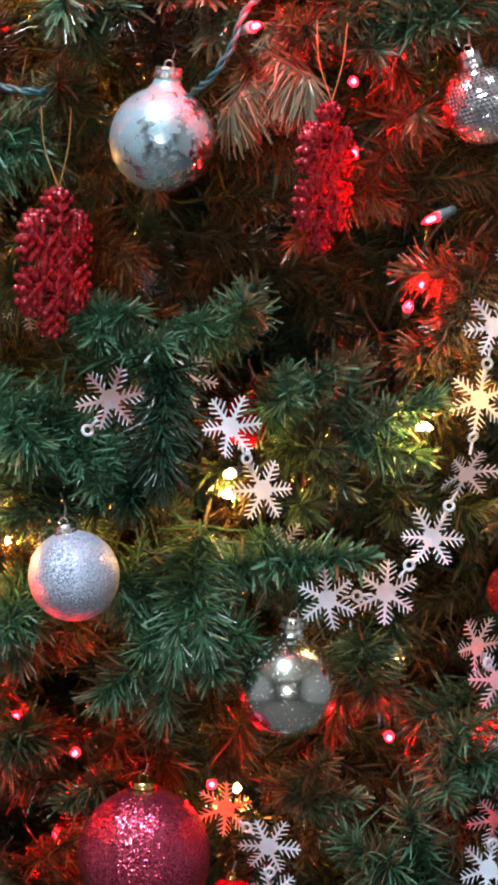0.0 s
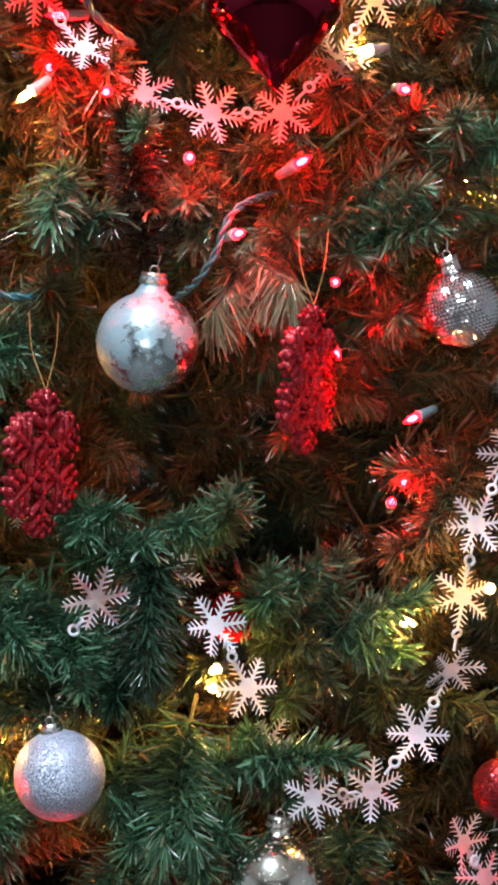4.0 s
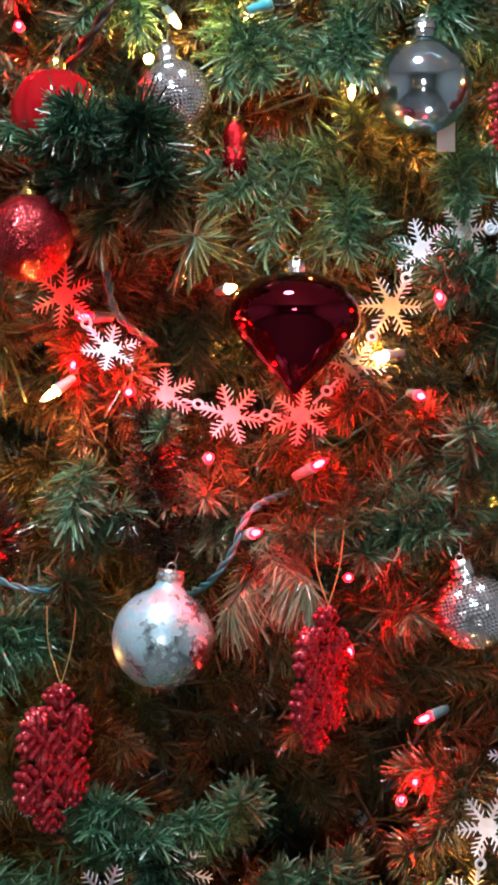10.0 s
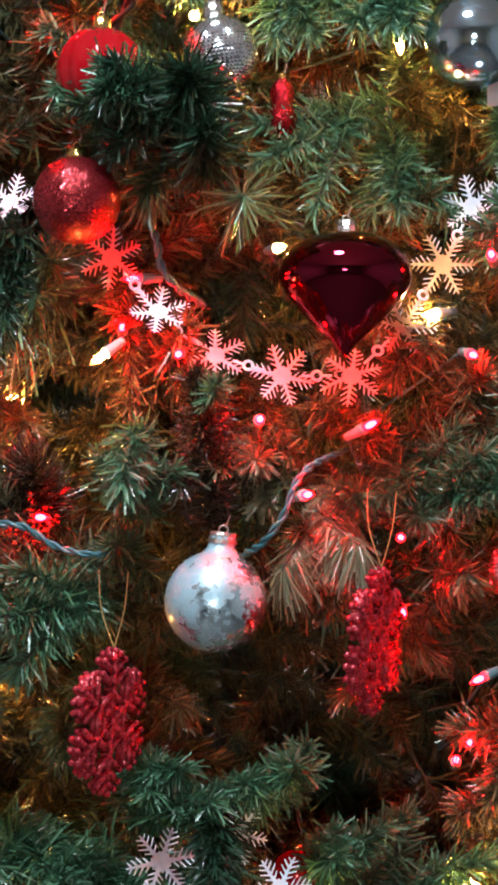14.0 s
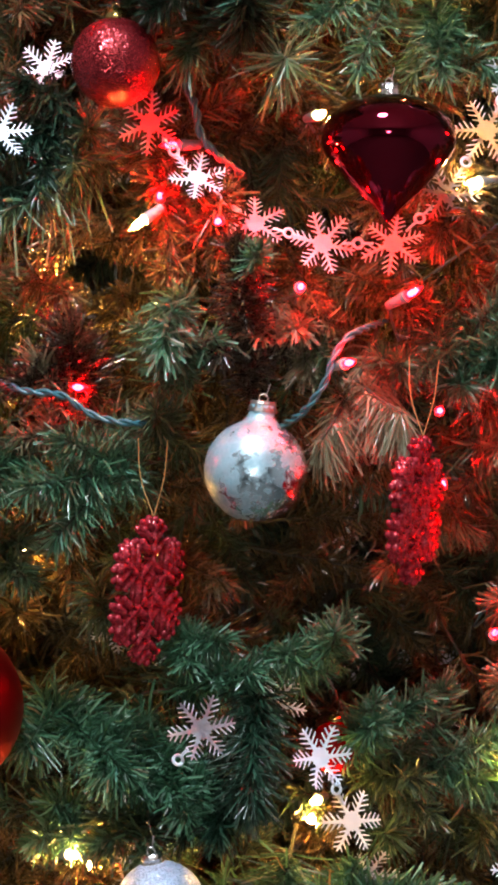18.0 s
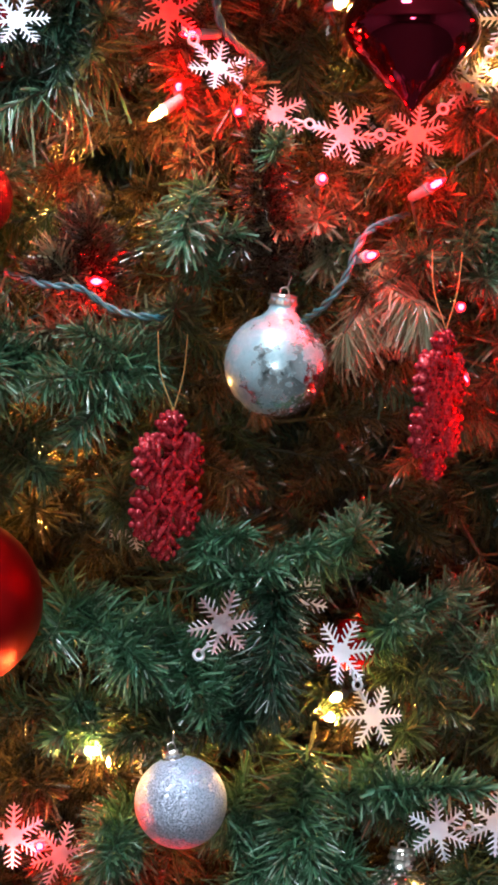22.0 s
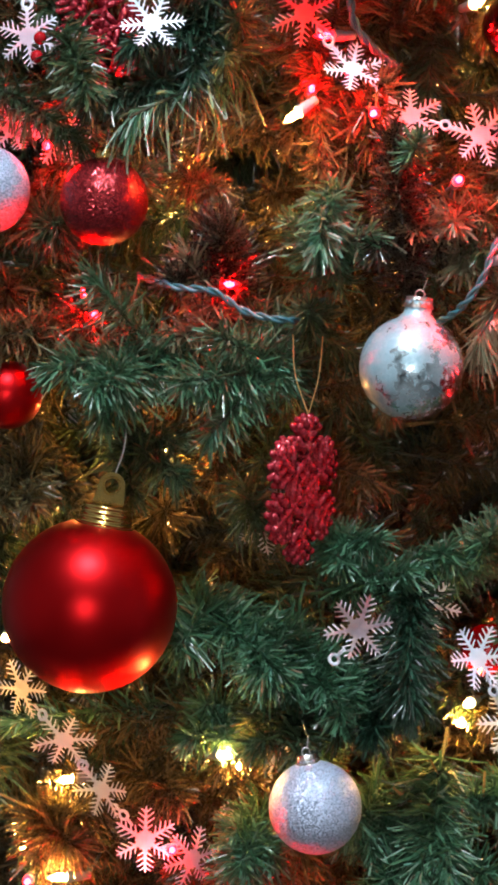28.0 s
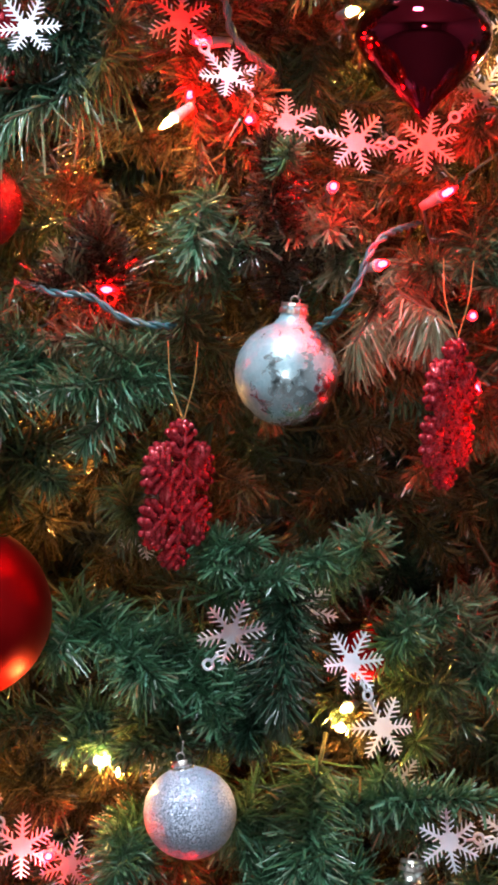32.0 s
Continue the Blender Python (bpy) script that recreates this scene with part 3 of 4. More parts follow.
tip((-0.3022, 1.2700, 1.5259), (-0.2548, 1.1900, 1.4350), 0.026, DEEP, 520, 0.2, 0.0022, 1.0, False)
tip((-0.1306, 1.2600, 1.2761), (-0.2014, 1.1800, 1.2581), 0.026, GREEN, 420, 0.3)
tip((-0.1980, 1.2600, 1.2830), (-0.2756, 1.1800, 1.2749), 0.028, GREEN, 460, 0.3)
tip((-0.2307, 1.2500, 1.2864), (-0.2459, 1.1700, 1.2543), 0.026, GREEN, 360, 0.3)
tip((-0.2777, 1.2900, 1.2941), (-0.3260, 1.2200, 1.2963), 0.026, OLIVE, 340, 0.3)
tip((-0.1510, 1.2900, 1.3064), (-0.2259, 1.2400, 1.2937), 0.026, PALE, 320, 0.3)
tip((-0.2072, 1.2900, 1.1217), (-0.1416, 1.2100, 1.0816), 0.03, GREEN, 460)
tip((-0.1452, 1.2900, 1.0879), (-0.1020, 1.2200, 1.0660), 0.026, GREEN, 360)
tip((-0.1686, 1.3000, 1.0353), (-0.1945, 1.2400, 1.0310), 0.024, GREEN, 300)
tip((-0.1099, 1.2700, 1.0457), (-0.1507, 1.2200, 1.0248), 0.024, DEEP, 300)
tip((-0.1477, 1.2800, 0.9777), (-0.1659, 1.2100, 0.9535), 0.026, GREEN, 340)
tip((-0.1708, 1.3000, 1.3142), (-0.1858, 1.2400, 1.3635), 0.03, SHADED_BROWN, 420, -0.2)
tip((-0.3101, 1.3000, 1.2126), (-0.3184, 1.2400, 1.1782), 0.028, OLIVE, 320)
tip((-0.2555, 1.3000, 1.2287), (-0.1994, 1.2400, 1.1982), 0.028, DEEP, 320)
tip((-0.3093, 1.3000, 0.9695), (-0.2726, 1.2400, 0.9543), 0.03, OLIVE, 380)
tip((-0.2477, 1.3100, 1.0002), (-0.2101, 1.2500, 0.9910), 0.028, OLIVE, 320)
tip((-0.3342, 1.2600, 1.4574), (-0.2629, 1.2100, 1.4235), 0.026, DEEP, 280, 0.4, 0.002, 0.8, False)
tip((-0.3166, 1.2900, 1.3742), (-0.2839, 1.2300, 1.3624), 0.026, DEEP, 300)
tip((-0.2769, 1.3100, 1.3371), (-0.2755, 1.2500, 1.2824), 0.03, OLIVE, 360)

# the inner growth and the rest of the tree
FILL = {}
for key, mat in (("green", GREEN), ("deep", DEEP), ("olive", OLIVE), ("pale", PALE)):
    FILL[key] = [sprig_mesh(rr_, 0.025, 340, 40 + i + 10 * len(FILL), mat, 0.25, False, 0.0016, 0.82) for i, rr_ in enumerate((0.09, 0.11, 0.13))]
HOLES = ((0.118, 1.165, 0.05), (-0.052, 1.207, 0.045), (0.044, 1.182, 0.050), (0.081, 1.145, 0.045), (-0.199, 1.198, 0.035))
rng = random.Random(11)
for layer, (y, step, kinds) in enumerate(((1.31, 0.088, ("green", "deep", "olive")), (1.36, 0.05, ("deep", "olive", "olive")), (1.44, 0.055, ("olive", "deep", "olive")), (1.53, 0.06, ("olive", "deep")), (1.62, 0.065, ("olive", "deep")), (1.69, 0.07, ("deep",)))):
    z = 0.70
    while z < 1.98:
        x = -0.52
        while x < 0.42:
            px, pz = x + rng.uniform(-0.5, 0.5) * step, z + rng.uniform(-0.5, 0.5) * step
            kind, k, spin = rng.choice(kinds), rng.randrange(3), rng.uniform(0, 360)
            way = Vector((0.5 * (px + 0.05) / 0.4 + rng.gauss(0, 1.0), -0.8, rng.gauss(-0.25, 0.65)))
            lift = rng.uniform(-0.02, 0.02)
            x += step
            hole = min((((px - hx) ** 2 + (pz - hz) ** 2) / hr ** 2 for hx, hz, hr in HOLES), default=9)
            if layer < 2 and hole < 1:
                continue
            base = Vector((px, y + 0.05 + lift, pz)) - 0.05 * Vector((way.x, 0, way.z)) / way.length
            hang_sprig(FILL[kind][k], base, way, spin * 0.1, rng.uniform(0.85, 1.1) * (1.35 if layer > 3 else 1.0))
        z += step
rng = random.Random(13)
for at, ob in BRANCHES:
    flat = Vector((at.x - BASE.x, at.y - BASE.y, 0)).normalized()
    if flat.y < -0.55 and 0.7 < at.z < 1.95:
        continue
    for k in range(4):
        turn = Matrix.Rotation(rng.gauss(0, 0.5), 3, "Z") @ flat
        base = at - flat * (0.02 + 0.05 * k)
        hang_sprig(FILL["deep" if k else "green"][k % 3], base, turn + Vector((0, 0, rng.gauss(0, 0.3))), 0, 1.25)

# ---- ornaments ----


def thing(name, place, label, category, group="", turn=None):
    ob = tagged(new(name), label, category, group)
    ob.matrix_basis = Matrix.Translation(place) @ (turn or Matrix())
    return ob


def cap_and_hook(parent, top, r, mat, ribs=12, tall=1.0, hook=0.014):
    """A crimped metal cap with its loop and wire hook, on top of a bauble."""
    h = r * 0.9 * tall
    cap = part("cap", Build().lathe([(r * 1.12, -0.003), (r * 1.02, 0.0), (r * 0.96, h * 0.45), (r * 1.0, h * 0.5), (r * 0.96, h * 0.55), (r * 0.98, h), (r * 0.8, h * 1.04), (0.0002, h * 1.04)], 36, Matrix.Translation((0, 0, top)), ribs, 0.1).mesh("cap", mat, True), parent)
    part("loop", Build().ring(r * 0.33, r * 0.07, Matrix.Translation((0, 0, top + h + r * 0.2)) @ pose(0, 0, 0, 90)).mesh("loop", mat, True), cap)
    z = top + h + r * 0.6
    part("hook", Build().tube(curve([(0.001, 0, z - 0.002), (0.003, 0, z + 0.006), (0.002, 0.004, z + hook * 0.5), (0.0, 0.012, z + hook)], 5), 0.0005, 5).mesh("hook", SILVER), parent)


def screw_cap(parent, top, r, mat):
    """A gold cap of stacked rings with a tall pierced tab and a wire ring."""
    prof = [(r * 1.25, -0.004), (r * 1.15, 0.0)]
    for k in range(4):
        z = 0.0015 + 0.0033 * k
        q = r * (1.04 - 0.03 * k)
        prof += [(q * 0.95, z - 0.0013), (q, z - 0.0007), (q * 1.02, z), (q, z + 0.0007), (q * 0.95, z + 0.0013)]
    prof += [(r * 0.8, 0.0135), (0.0002, 0.014)]
    cap = part("cap", Build().lathe(prof, 40, Matrix.Translation((0, 0, top))).mesh("cap", mat, True), parent)
    tab = Build()
    n, hub = 32, top + 0.025
    rim, eye = [], []
    for k in range(n):
        a = 2 * math.pi * k / n
        x, z = math.cos(a), math.sin(a)
        rim.append((0.0085 * x, hub + 0.0085 * z) if z >= 0 else (0.0085 * x / max(abs(x), 0.6 * abs(z)) * (1 + 0.2 * min(1, -z * 1.2)), hub + 0.0125 * max(-1, z * 1.25)))
        eye.append((0.0046 * x, hub + 0.0046 * z))
    tab.add([(x, y, z) for y in (-0.0009, 0.0009) for loop in (rim, eye) for x, z in loop],
            [f for k in range(n) for m in [(k + 1) % n] for f in ((k, m, n + m, n + k), (2 * n + k, 3 * n + k, 3 * n + m, 2 * n + m), (k, 2 * n + k, 2 * n + m, m), (n + k, n + m, 3 * n + m, 3 * n + k))])
    tab.ring(0.0052, 0.0009, Matrix.Translation((0, -0.001, hub)) @ pose(0, 0, 0, 90))
    part("loop", tab.mesh("loop", mat), cap, "", pose(0, 0, 0, 0, 0, 14))
    part("hook", Build().tube(curve([(0.001, 0, top + 0.033), (0.003, 0.004, top + 0.05), (0.0, 0.012, top + 0.075)], 6), 0.0006, 5).mesh("hook", SILVER), parent)


def bauble(place, r, mat, cap_mat, label, cap_r=0.0095, turn=None, tall=1.0, ball="ball", seg=56):
    ob = thing("bauble", place, label, "bauble", "baubles on the tree", turn)
    rows = 36
    prof = [(max(1e-5, r * math.sin(math.pi * i / rows)), -r * math.cos(math.pi * i / rows)) for i in range(rows + 1)]
    part(ball, Build().lathe(prof, seg).mesh(ball, mat, True), ob)
    top = math.sqrt(max(0, r * r - cap_r * cap_r)) - 0.0005
    if cap_r > 0.012:
        screw_cap(ob, top, cap_r, cap_mat)
    else:
        cap_and_hook(ob, top, cap_r, cap_mat, 14, tall)
    return ob


def glass_bauble(place, r, mat, cap_mat, label, neck=0.0085, turn=None):
    """A blown ball that runs out into a neck."""
    ob = thing("glass_bauble", place, label, "bauble", "baubles on the tree", turn)
    a0 = math.asin(neck * 1.5 / r)
    n = 34
    prof = [(max(1e-5, r * math.sin(a)), -r * math.cos(a)) for a in [(math.pi - a0) * i / n for i in range(n + 1)]]
    z = prof[-1][1]
    prof += [(neck * 1.12, z + 0.0035), (neck, z + 0.007), (neck, z + 0.012)]
    part("ball", Build().lathe(prof, 56).mesh("ball", mat, True), ob)
    cap_and_hook(ob, z + 0.0105, neck * 1.04, cap_mat, 12, 0.5)
    return ob


def studded_bauble(place, r, label, turn=None):
    """A mirror ball with rows of small raised facets."""
    ob = thing("studded_bauble", place, label, "bauble", "baubles on the tree", turn)
    b = Build()
    rows = 30
    for i in range(rows):
        t0, t1 = math.pi * i / rows, math.pi * (i + 1) / rows
        n = max(4, round(56 * math.sin((t0 + t1) / 2)))
        for k in range(n):
            a0, a1 = 2 * math.pi * (k + 0.5 * (i % 2)) / n, 2 * math.pi * (k + 1 + 0.5 * (i % 2)) / n
            sph = lambda t, a, q: Vector((q * math.sin(t) * math.cos(a), q * math.sin(t) * math.sin(a), q * math.cos(t)))
            quad = [sph(t0, a0, r * 0.985), sph(t0, a1, r * 0.985), sph(t1, a1, r * 0.985), sph(t1, a0, r * 0.985)]
            b.add([*quad, sph((t0 + t1) / 2, (a0 + a1) / 2, r * 1.002)], [(0, 4, 1), (1, 4, 2), (2, 4, 3), (3, 4, 0)])
    part("ball", b.mesh("ball", MIRROR), ob)
    cap_and_hook(ob, r * 0.985, 0.0075, SILVER, 10, 1.3)
    return ob


def glitter_flake(place, r, yaw, lean, label, strand, tilt=0.0):
    """A thick lattice snowflake with knobbed ends, hung by a thread loop."""
    ob = thing("glitter_snowflake", place, label, "snowflake ornament", "glitter snowflakes", pose(0, 0, 0, tilt, lean, 0) @ pose(0, 0, 0, 0, 0, yaw))
    b = Build()

    def rod(p, q, w):
        for y in (-0.0013, 0.0013):
            b.tube([p + Vector((0, y, 0)), q + Vector((0, y, 0))], r * w, 6)

    def knob(p, w):
        for y in (-0.0024, 0.0024):
            b.ball(p + Vector((0, y, 0)), r * w * 0.7, 8, 6)

    for k in range(6):
        d = Matrix.Rotation(math.pi / 3 * k, 3, "Y") @ Vector((0, 0, 1))
        after = Matrix.Rotation(math.pi / 3, 3, "Y") @ d
        rod(Vector(), d * r * 0.95, 0.066)
        for f in (0.22, 0.4):
            rod(d * r * f, after * r * f, 0.06)
            knob((d + after) * r * f * 0.5, 0.07)
        for f in (0.22, 0.4, 0.55, 0.7, 0.84, 0.97):
            knob(d * r * f, 0.078)
        for f, far in ((0.48, 0.36), (0.66, 0.34), (0.82, 0.2)):
            for sgn in (-1, 1):
                e = Matrix.Rotation(sgn * math.radians(58), 3, "Y") @ d
                rod(d * r * f, d * r * f + e * r * far, 0.06)
                knob(d * r * f + e * r * far, 0.074)
                if far > 0.3:
                    knob(d * r * f + e * r * far * 0.52, 0.07)
    knob(Vector(), 0.1)
    part("lattice", b.mesh("lattice", FLAKE_GLITTER, True), ob)
    t = Build().tube(curve([(0.001, -0.001, r * 1.0), (-0.009, 0.0, r + strand * 0.5), (-0.012, 0.0, r + strand)], 5), 0.00042, 5)
    t.tube(curve([(0.001, 0.001, r * 1.0), (0.006, 0.0, r + strand * 0.5), (0.007, 0.0, r + strand)], 5), 0.00042, 5)
    part("thread", t.mesh("thread", THREAD), ob, "gold thread", pose(0, 0, 0, 0, 0, -yaw))
    return ob


def flake_mesh(r, seed):
    """A six-armed snowflake with barbed arms, moulded in one piece and bent by wear."""
    rnd = random.Random(seed)
    lean = math.radians(54)
    cup, twist, roll = rnd.uniform(-9, 9), rnd.uniform(-10, 10), rnd.uniform(-7, 7)
    lift = [rnd.uniform(-0.0022, 0.0022) for _ in range(6)]
    bm = bmesh.new()

    def vert(u, v, k, long=1.0):
        a = math.pi / 3 * k
        x, y = r * long * (u * math.cos(a) - v * math.sin(a)), r * long * (u * math.sin(a) + v * math.cos(a))
        far = math.hypot(x, y)
        return bm.verts.new((x, y, cup * far * far + twist * x * y + roll * (x * x - y * y) + lift[k] * (far / r) ** 2))

    heart = vert(0.0, 0.0, 0)
    roots = []
    for k in range(6):
        long = rnd.uniform(0.95, 1.04)
        pair = (vert(0.26, -0.1, k, long), vert(0.26, 0.1, k, long))
        roots.append((pair, vert(0.29, 0.167, k)))
        for f, out in ((0.36, 0.2), (0.52, 0.27), (0.69, 0.23), (0.85, 0.14)):
            half = 0.066 - 0.034 * f
            out *= rnd.uniform(0.88, 1.06)
            u, v = f + out * math.cos(lean), half + out * math.sin(lean)
            near = (vert(f - 0.036, -half, k, long), vert(f - 0.036, half, k, long))
            past = (vert(f + 0.036, -half, k, long), vert(f + 0.036, half, k, long))
            bm.faces.new((pair[0], near[0], near[1], pair[1]))
            bm.faces.new((near[0], past[0], past[1], near[1]))
            bm.faces.new((near[1], past[1], vert(u + 0.006, v - 0.018, k, long), vert(u + 0.022, v + 0.006, k, long), vert(u - 0.012, v + 0.012, k, long)))
            bm.faces.new((past[0], near[0], vert(u - 0.012, -v - 0.012, k, long), vert(u + 0.022, -v - 0.006, k, long), vert(u + 0.006, -v + 0.018, k, long)))
            pair = past
        bm.faces.new((pair[0], vert(1.0, -0.02, k, long), vert(1.0, 0.02, k, long), pair[1]))
    for k in range(6):
        (right, left), valley = roots[k]
        bm.faces.new((heart, right, left))
        bm.faces.new((heart, left, valley, roots[(k + 1) % 6][0][0]))
    bmesh.ops.solidify(bm, geom=bm.faces[:], thickness=0.0015)
    bmesh.ops.recalc_face_normals(bm, faces=bm.faces)
    me = bpy.data.meshes.new("snowflake")
    bm.to_mesh(me)
    bm.free()
    me.materials.append(WHITE)
    return me


FLAKES = [flake_mesh(0.0216, 20 + k) for k in range(6)]
RING = Build().ring(0.0031, 0.00115, Matrix()).mesh("link", WHITE, True)


def garland(label, spots, seed, face=36.0):
    """A chain of moulded snowflakes, joined by rings; face: how much they turn from the front."""
    r = random.Random(seed)
    pts = [Vector(p) for p in spots]
    ob = thing("snowflake_garland", pts[0], label, "garland")
    inv = Matrix.Translation(-pts[0])
    for i, p in enumerate(pts):
        a, b = pts[max(0, i - 1)], pts[min(len(pts) - 1, i + 1)]
        x = b - a
        x = Vector((x.x, 0.35 * x.y, x.z)).normalized()
        n = Vector((0.15 + r.gauss(0, 0.01 * face), -1, r.gauss(0.1, 0.012 * face)))
        n = (n - x * n.dot(x)).normalized()
        m = Matrix((x, n.cross(x), n)).transposed().to_4x4()
        m = m @ pose(0, 0, 0, 0, 8.5 * math.sin(2.4 * i + seed) * face / 15, 5 * math.sin(5.1 * i + seed))
        part("snowflake", FLAKES[(i * 5 + seed) % 6], ob, "", inv @ Matrix.Translation(p) @ m)
        if i + 1 < len(pts):
            mid = (p + pts[i + 1]) / 2
            d = (pts[i + 1] - p).normalized()
            gap = (pts[i + 1] - p).length
            k = Build()
            for q in (p + d * 0.013, pts[i + 1] - d * 0.013) if gap < 0.06 else ():
                k.tube([q - p, mid + (q - mid).normalized() * 0.0031 - p], 0.001, 5)
            if k.v:
                part("tie", k.mesh("tie", WHITE), ob, "", inv @ Matrix.Translation(p))
            if gap < 0.06:
                part("link", RING, ob, "", inv @ Matrix.Translation(mid) @ m)
    return ob


glass_bauble((-0.0556, 1.2220, 1.2731), 0.0335, FROSTED, DULL, "frosted silver glass ball with worn mirror patches", 0.0085, pose(0, 0, 0, 0, 6, 0))
glass_bauble((0.0256, 1.2100, 0.9176), 0.0335, SPOTTED, DULL, "silvered glass ball with a bare glass neck", 0.008, pose(0, 0, 0, -8, 5, 0))
glass_bauble((0.1103, 1.2100, 1.6414), 0.0318, CLEAR, SILVER, "clear glass ball with a mirrored front", 0.0075)
bauble((-0.1132, 1.2000, 0.9944), 0.0295, SILVER_GLITTER, SILVER, "silver ball covered in fine glitter", 0.0075, pose(0, 0, 0, 0, -10, 0))
bauble((-0.0699, 1.2100, 0.8036), 0.0440, PINK_GLITTER, GOLD, "large pinkish red glitter ball with a gold cap", 0.009)
bauble((-0.2579, 1.2000, 1.1205), 0.0556, MATTE_RED, GOLD, "large satin red ball with a ribbed gold cap", 0.0165, pose(0, 0, 0, 0, 10, 0), 1.0)
bauble((-0.1470, 1.2000, 1.5328), 0.0285, RED_GLITTER, GOLD, "red glitter ball with a gold cap", 0.0075)
bauble((-0.2519, 1.2100, 1.3772), 0.0280, RED_GLITTER, GOLD, "red glitter ball with a gold cap", 0.0075)
bauble((0.1769, 1.2200, 0.9794), 0.0205, RED_GLITTER, GOLD, "small dark red glitter ball", 0.006)
bauble((-0.3186, 1.2400, 1.2531), 0.0225, MATTE_RED, GOLD, "satin orange red ball between the needles", 0.006)
bauble((-0.3299, 1.2200, 1.3850), 0.0285, SILVER_GLITTER, SILVER, "silver glitter ball among the snowflakes", 0.0075)
bauble((-0.0003, 1.2800, 1.0852), 0.0180, GLOSS_RED, GOLD, "small glossy red ball behind the garland", 0.005)
bauble((-0.0121, 1.2600, 0.7491), 0.0180, GLOSS_RED, GOLD, "small glossy red ball low on the tree", 0.005)
bauble((0.1961, 1.2600, 1.3099), 0.0170, RED_GLITTER, GOLD, "small red glitter ball", 0.005)
studded_bauble((0.1469, 1.2100, 1.2953), 0.0256, "silver ball with rows of raised mirror studs", pose(0, 0, 0, 0, -16, 0))
studded_bauble((-0.0555, 1.2200, 1.6342), 0.0250, "silver ball with raised mirror studs beside a lit bulb", pose(0, 0, 0, 0, -10, 0))
glitter_flake((-0.1240, 1.2100, 1.1956), 0.0475, 66, 3, "thick red glitter snowflake lattice on a gold thread", 0.05)
glitter_flake((0.0478, 1.2100, 1.2491), 0.0475, 67, 4, "thick red glitter snowflake turned nearly edge-on", 0.05)
glitter_flake((0.1779, 1.2100, 1.6191), 0.035, 40, -4, "red glitter snowflake hung near the glass ball", 0.03)
glitter_flake((-0.2615, 1.2500, 1.4907), 0.035, 35, 10, "red glitter snowflake behind white ones", 0.03)

# the onion-shaped ornament
onion = thing("onion_ornament", (0.0274, 1.2000, 1.4818), "dark wine-red mirrored onion drop with a silver cap", "ornament")
PROFILE = [(0.0002, -0.0495), (0.003, -0.047), (0.0065, -0.0425), (0.0115, -0.0375), (0.0195, -0.0305), (0.03, -0.0197), (0.0385, -0.009), (0.0428, 0.0), (0.0422, 0.008), (0.0385, 0.0165), (0.031, 0.0235), (0.021, 0.0285), (0.01, 0.0308), (0.0002, 0.0312)]
part("body", Build().lathe([(max(0.0002, p.x), p.z) for p in curve([(r, 0, h) for r, h in PROFILE], 4)], 64).mesh("body", WINE, True), onion)
cap_and_hook(onion, 0.0305, 0.0072, SILVER, 10, 1.25)
# the ribbed red ornament
ribbed = thing("ribbed_ornament", (-0.1331, 1.2100, 1.6186), "glossy red ribbed ornament half hidden by needles", "ornament")
part("body", Build().lathe([(max(0.0003, 0.0295 * math.sin(math.pi * i / 28) ** 0.9), -0.029 * math.cos(math.pi * i / 28)) for i in range(29)], 96, None, 12, 0.045).mesh("body", GLOSS_RED, True), ribbed)
cap_and_hook(ribbed, 0.0278, 0.0065, GOLD, 10, 1.5)
# the small red drop deep in the tree
drop = thing("drop_ornament", (-0.0143, 1.2350, 1.6040), "small glossy red glass drop deep between branches", "ornament")
part("body", Build().lathe([(0.0003, -0.021), (0.007, -0.0195), (0.0105, -0.013), (0.0095, -0.005), (0.0065, 0.000), (0.0085, 0.006), (0.0065, 0.013), (0.0025, 0.0175), (0.0003, 0.018)], 24, None, 6, 0.12).mesh("body", DROP_RED, True), drop)
cap_and_hook(drop, 0.017, 0.003, GOLD, 8)
# the loose teal socket
clip = thing("bulb_socket", (0.0010, 1.1950, 1.6878), "teal plastic socket of a light without its bulb", "light socket", "", pose(0, 0, 0, 10, 72, 0))
part("shell", Build().lathe([(0.0004, -0.0085), (0.0028, -0.0085), (0.0034, -0.006), (0.0036, 0.001), (0.0044, 0.004), (0.0044, 0.008), (0.0032, 0.0088), (0.003, 0.004), (0.0003, 0.004)], 16).mesh("shell", TEAL, True), clip)
part("lead", Build().tube(curve([(0, 0, 0.006), (0.004, 0.002, 0.016), (0.002, 0.006, 0.03), (0, 0.02, 0.045)], 5), 0.0009, 6).mesh("lead", DARK_CABLE, True), clip)
# the paper tag of the light string
tag = Build()
tag.add([(x, y, z) for x in (-0.0062, 0.0062) for y in (-0.0004, 0.0004) for z in (-0.017, 0.017)], [(0, 1, 3, 2), (4, 6, 7, 5), (0, 4, 5, 1), (2, 3, 7, 6), (0, 2, 6, 4), (1, 5, 7, 3)])
tag = tagged(new("paper_tag", tag.mesh("paper_tag", TAG)), "blank pale grey paper tag on a light cable", "tag")
tag.location = (0.1301, 1.2500, 1.6232)

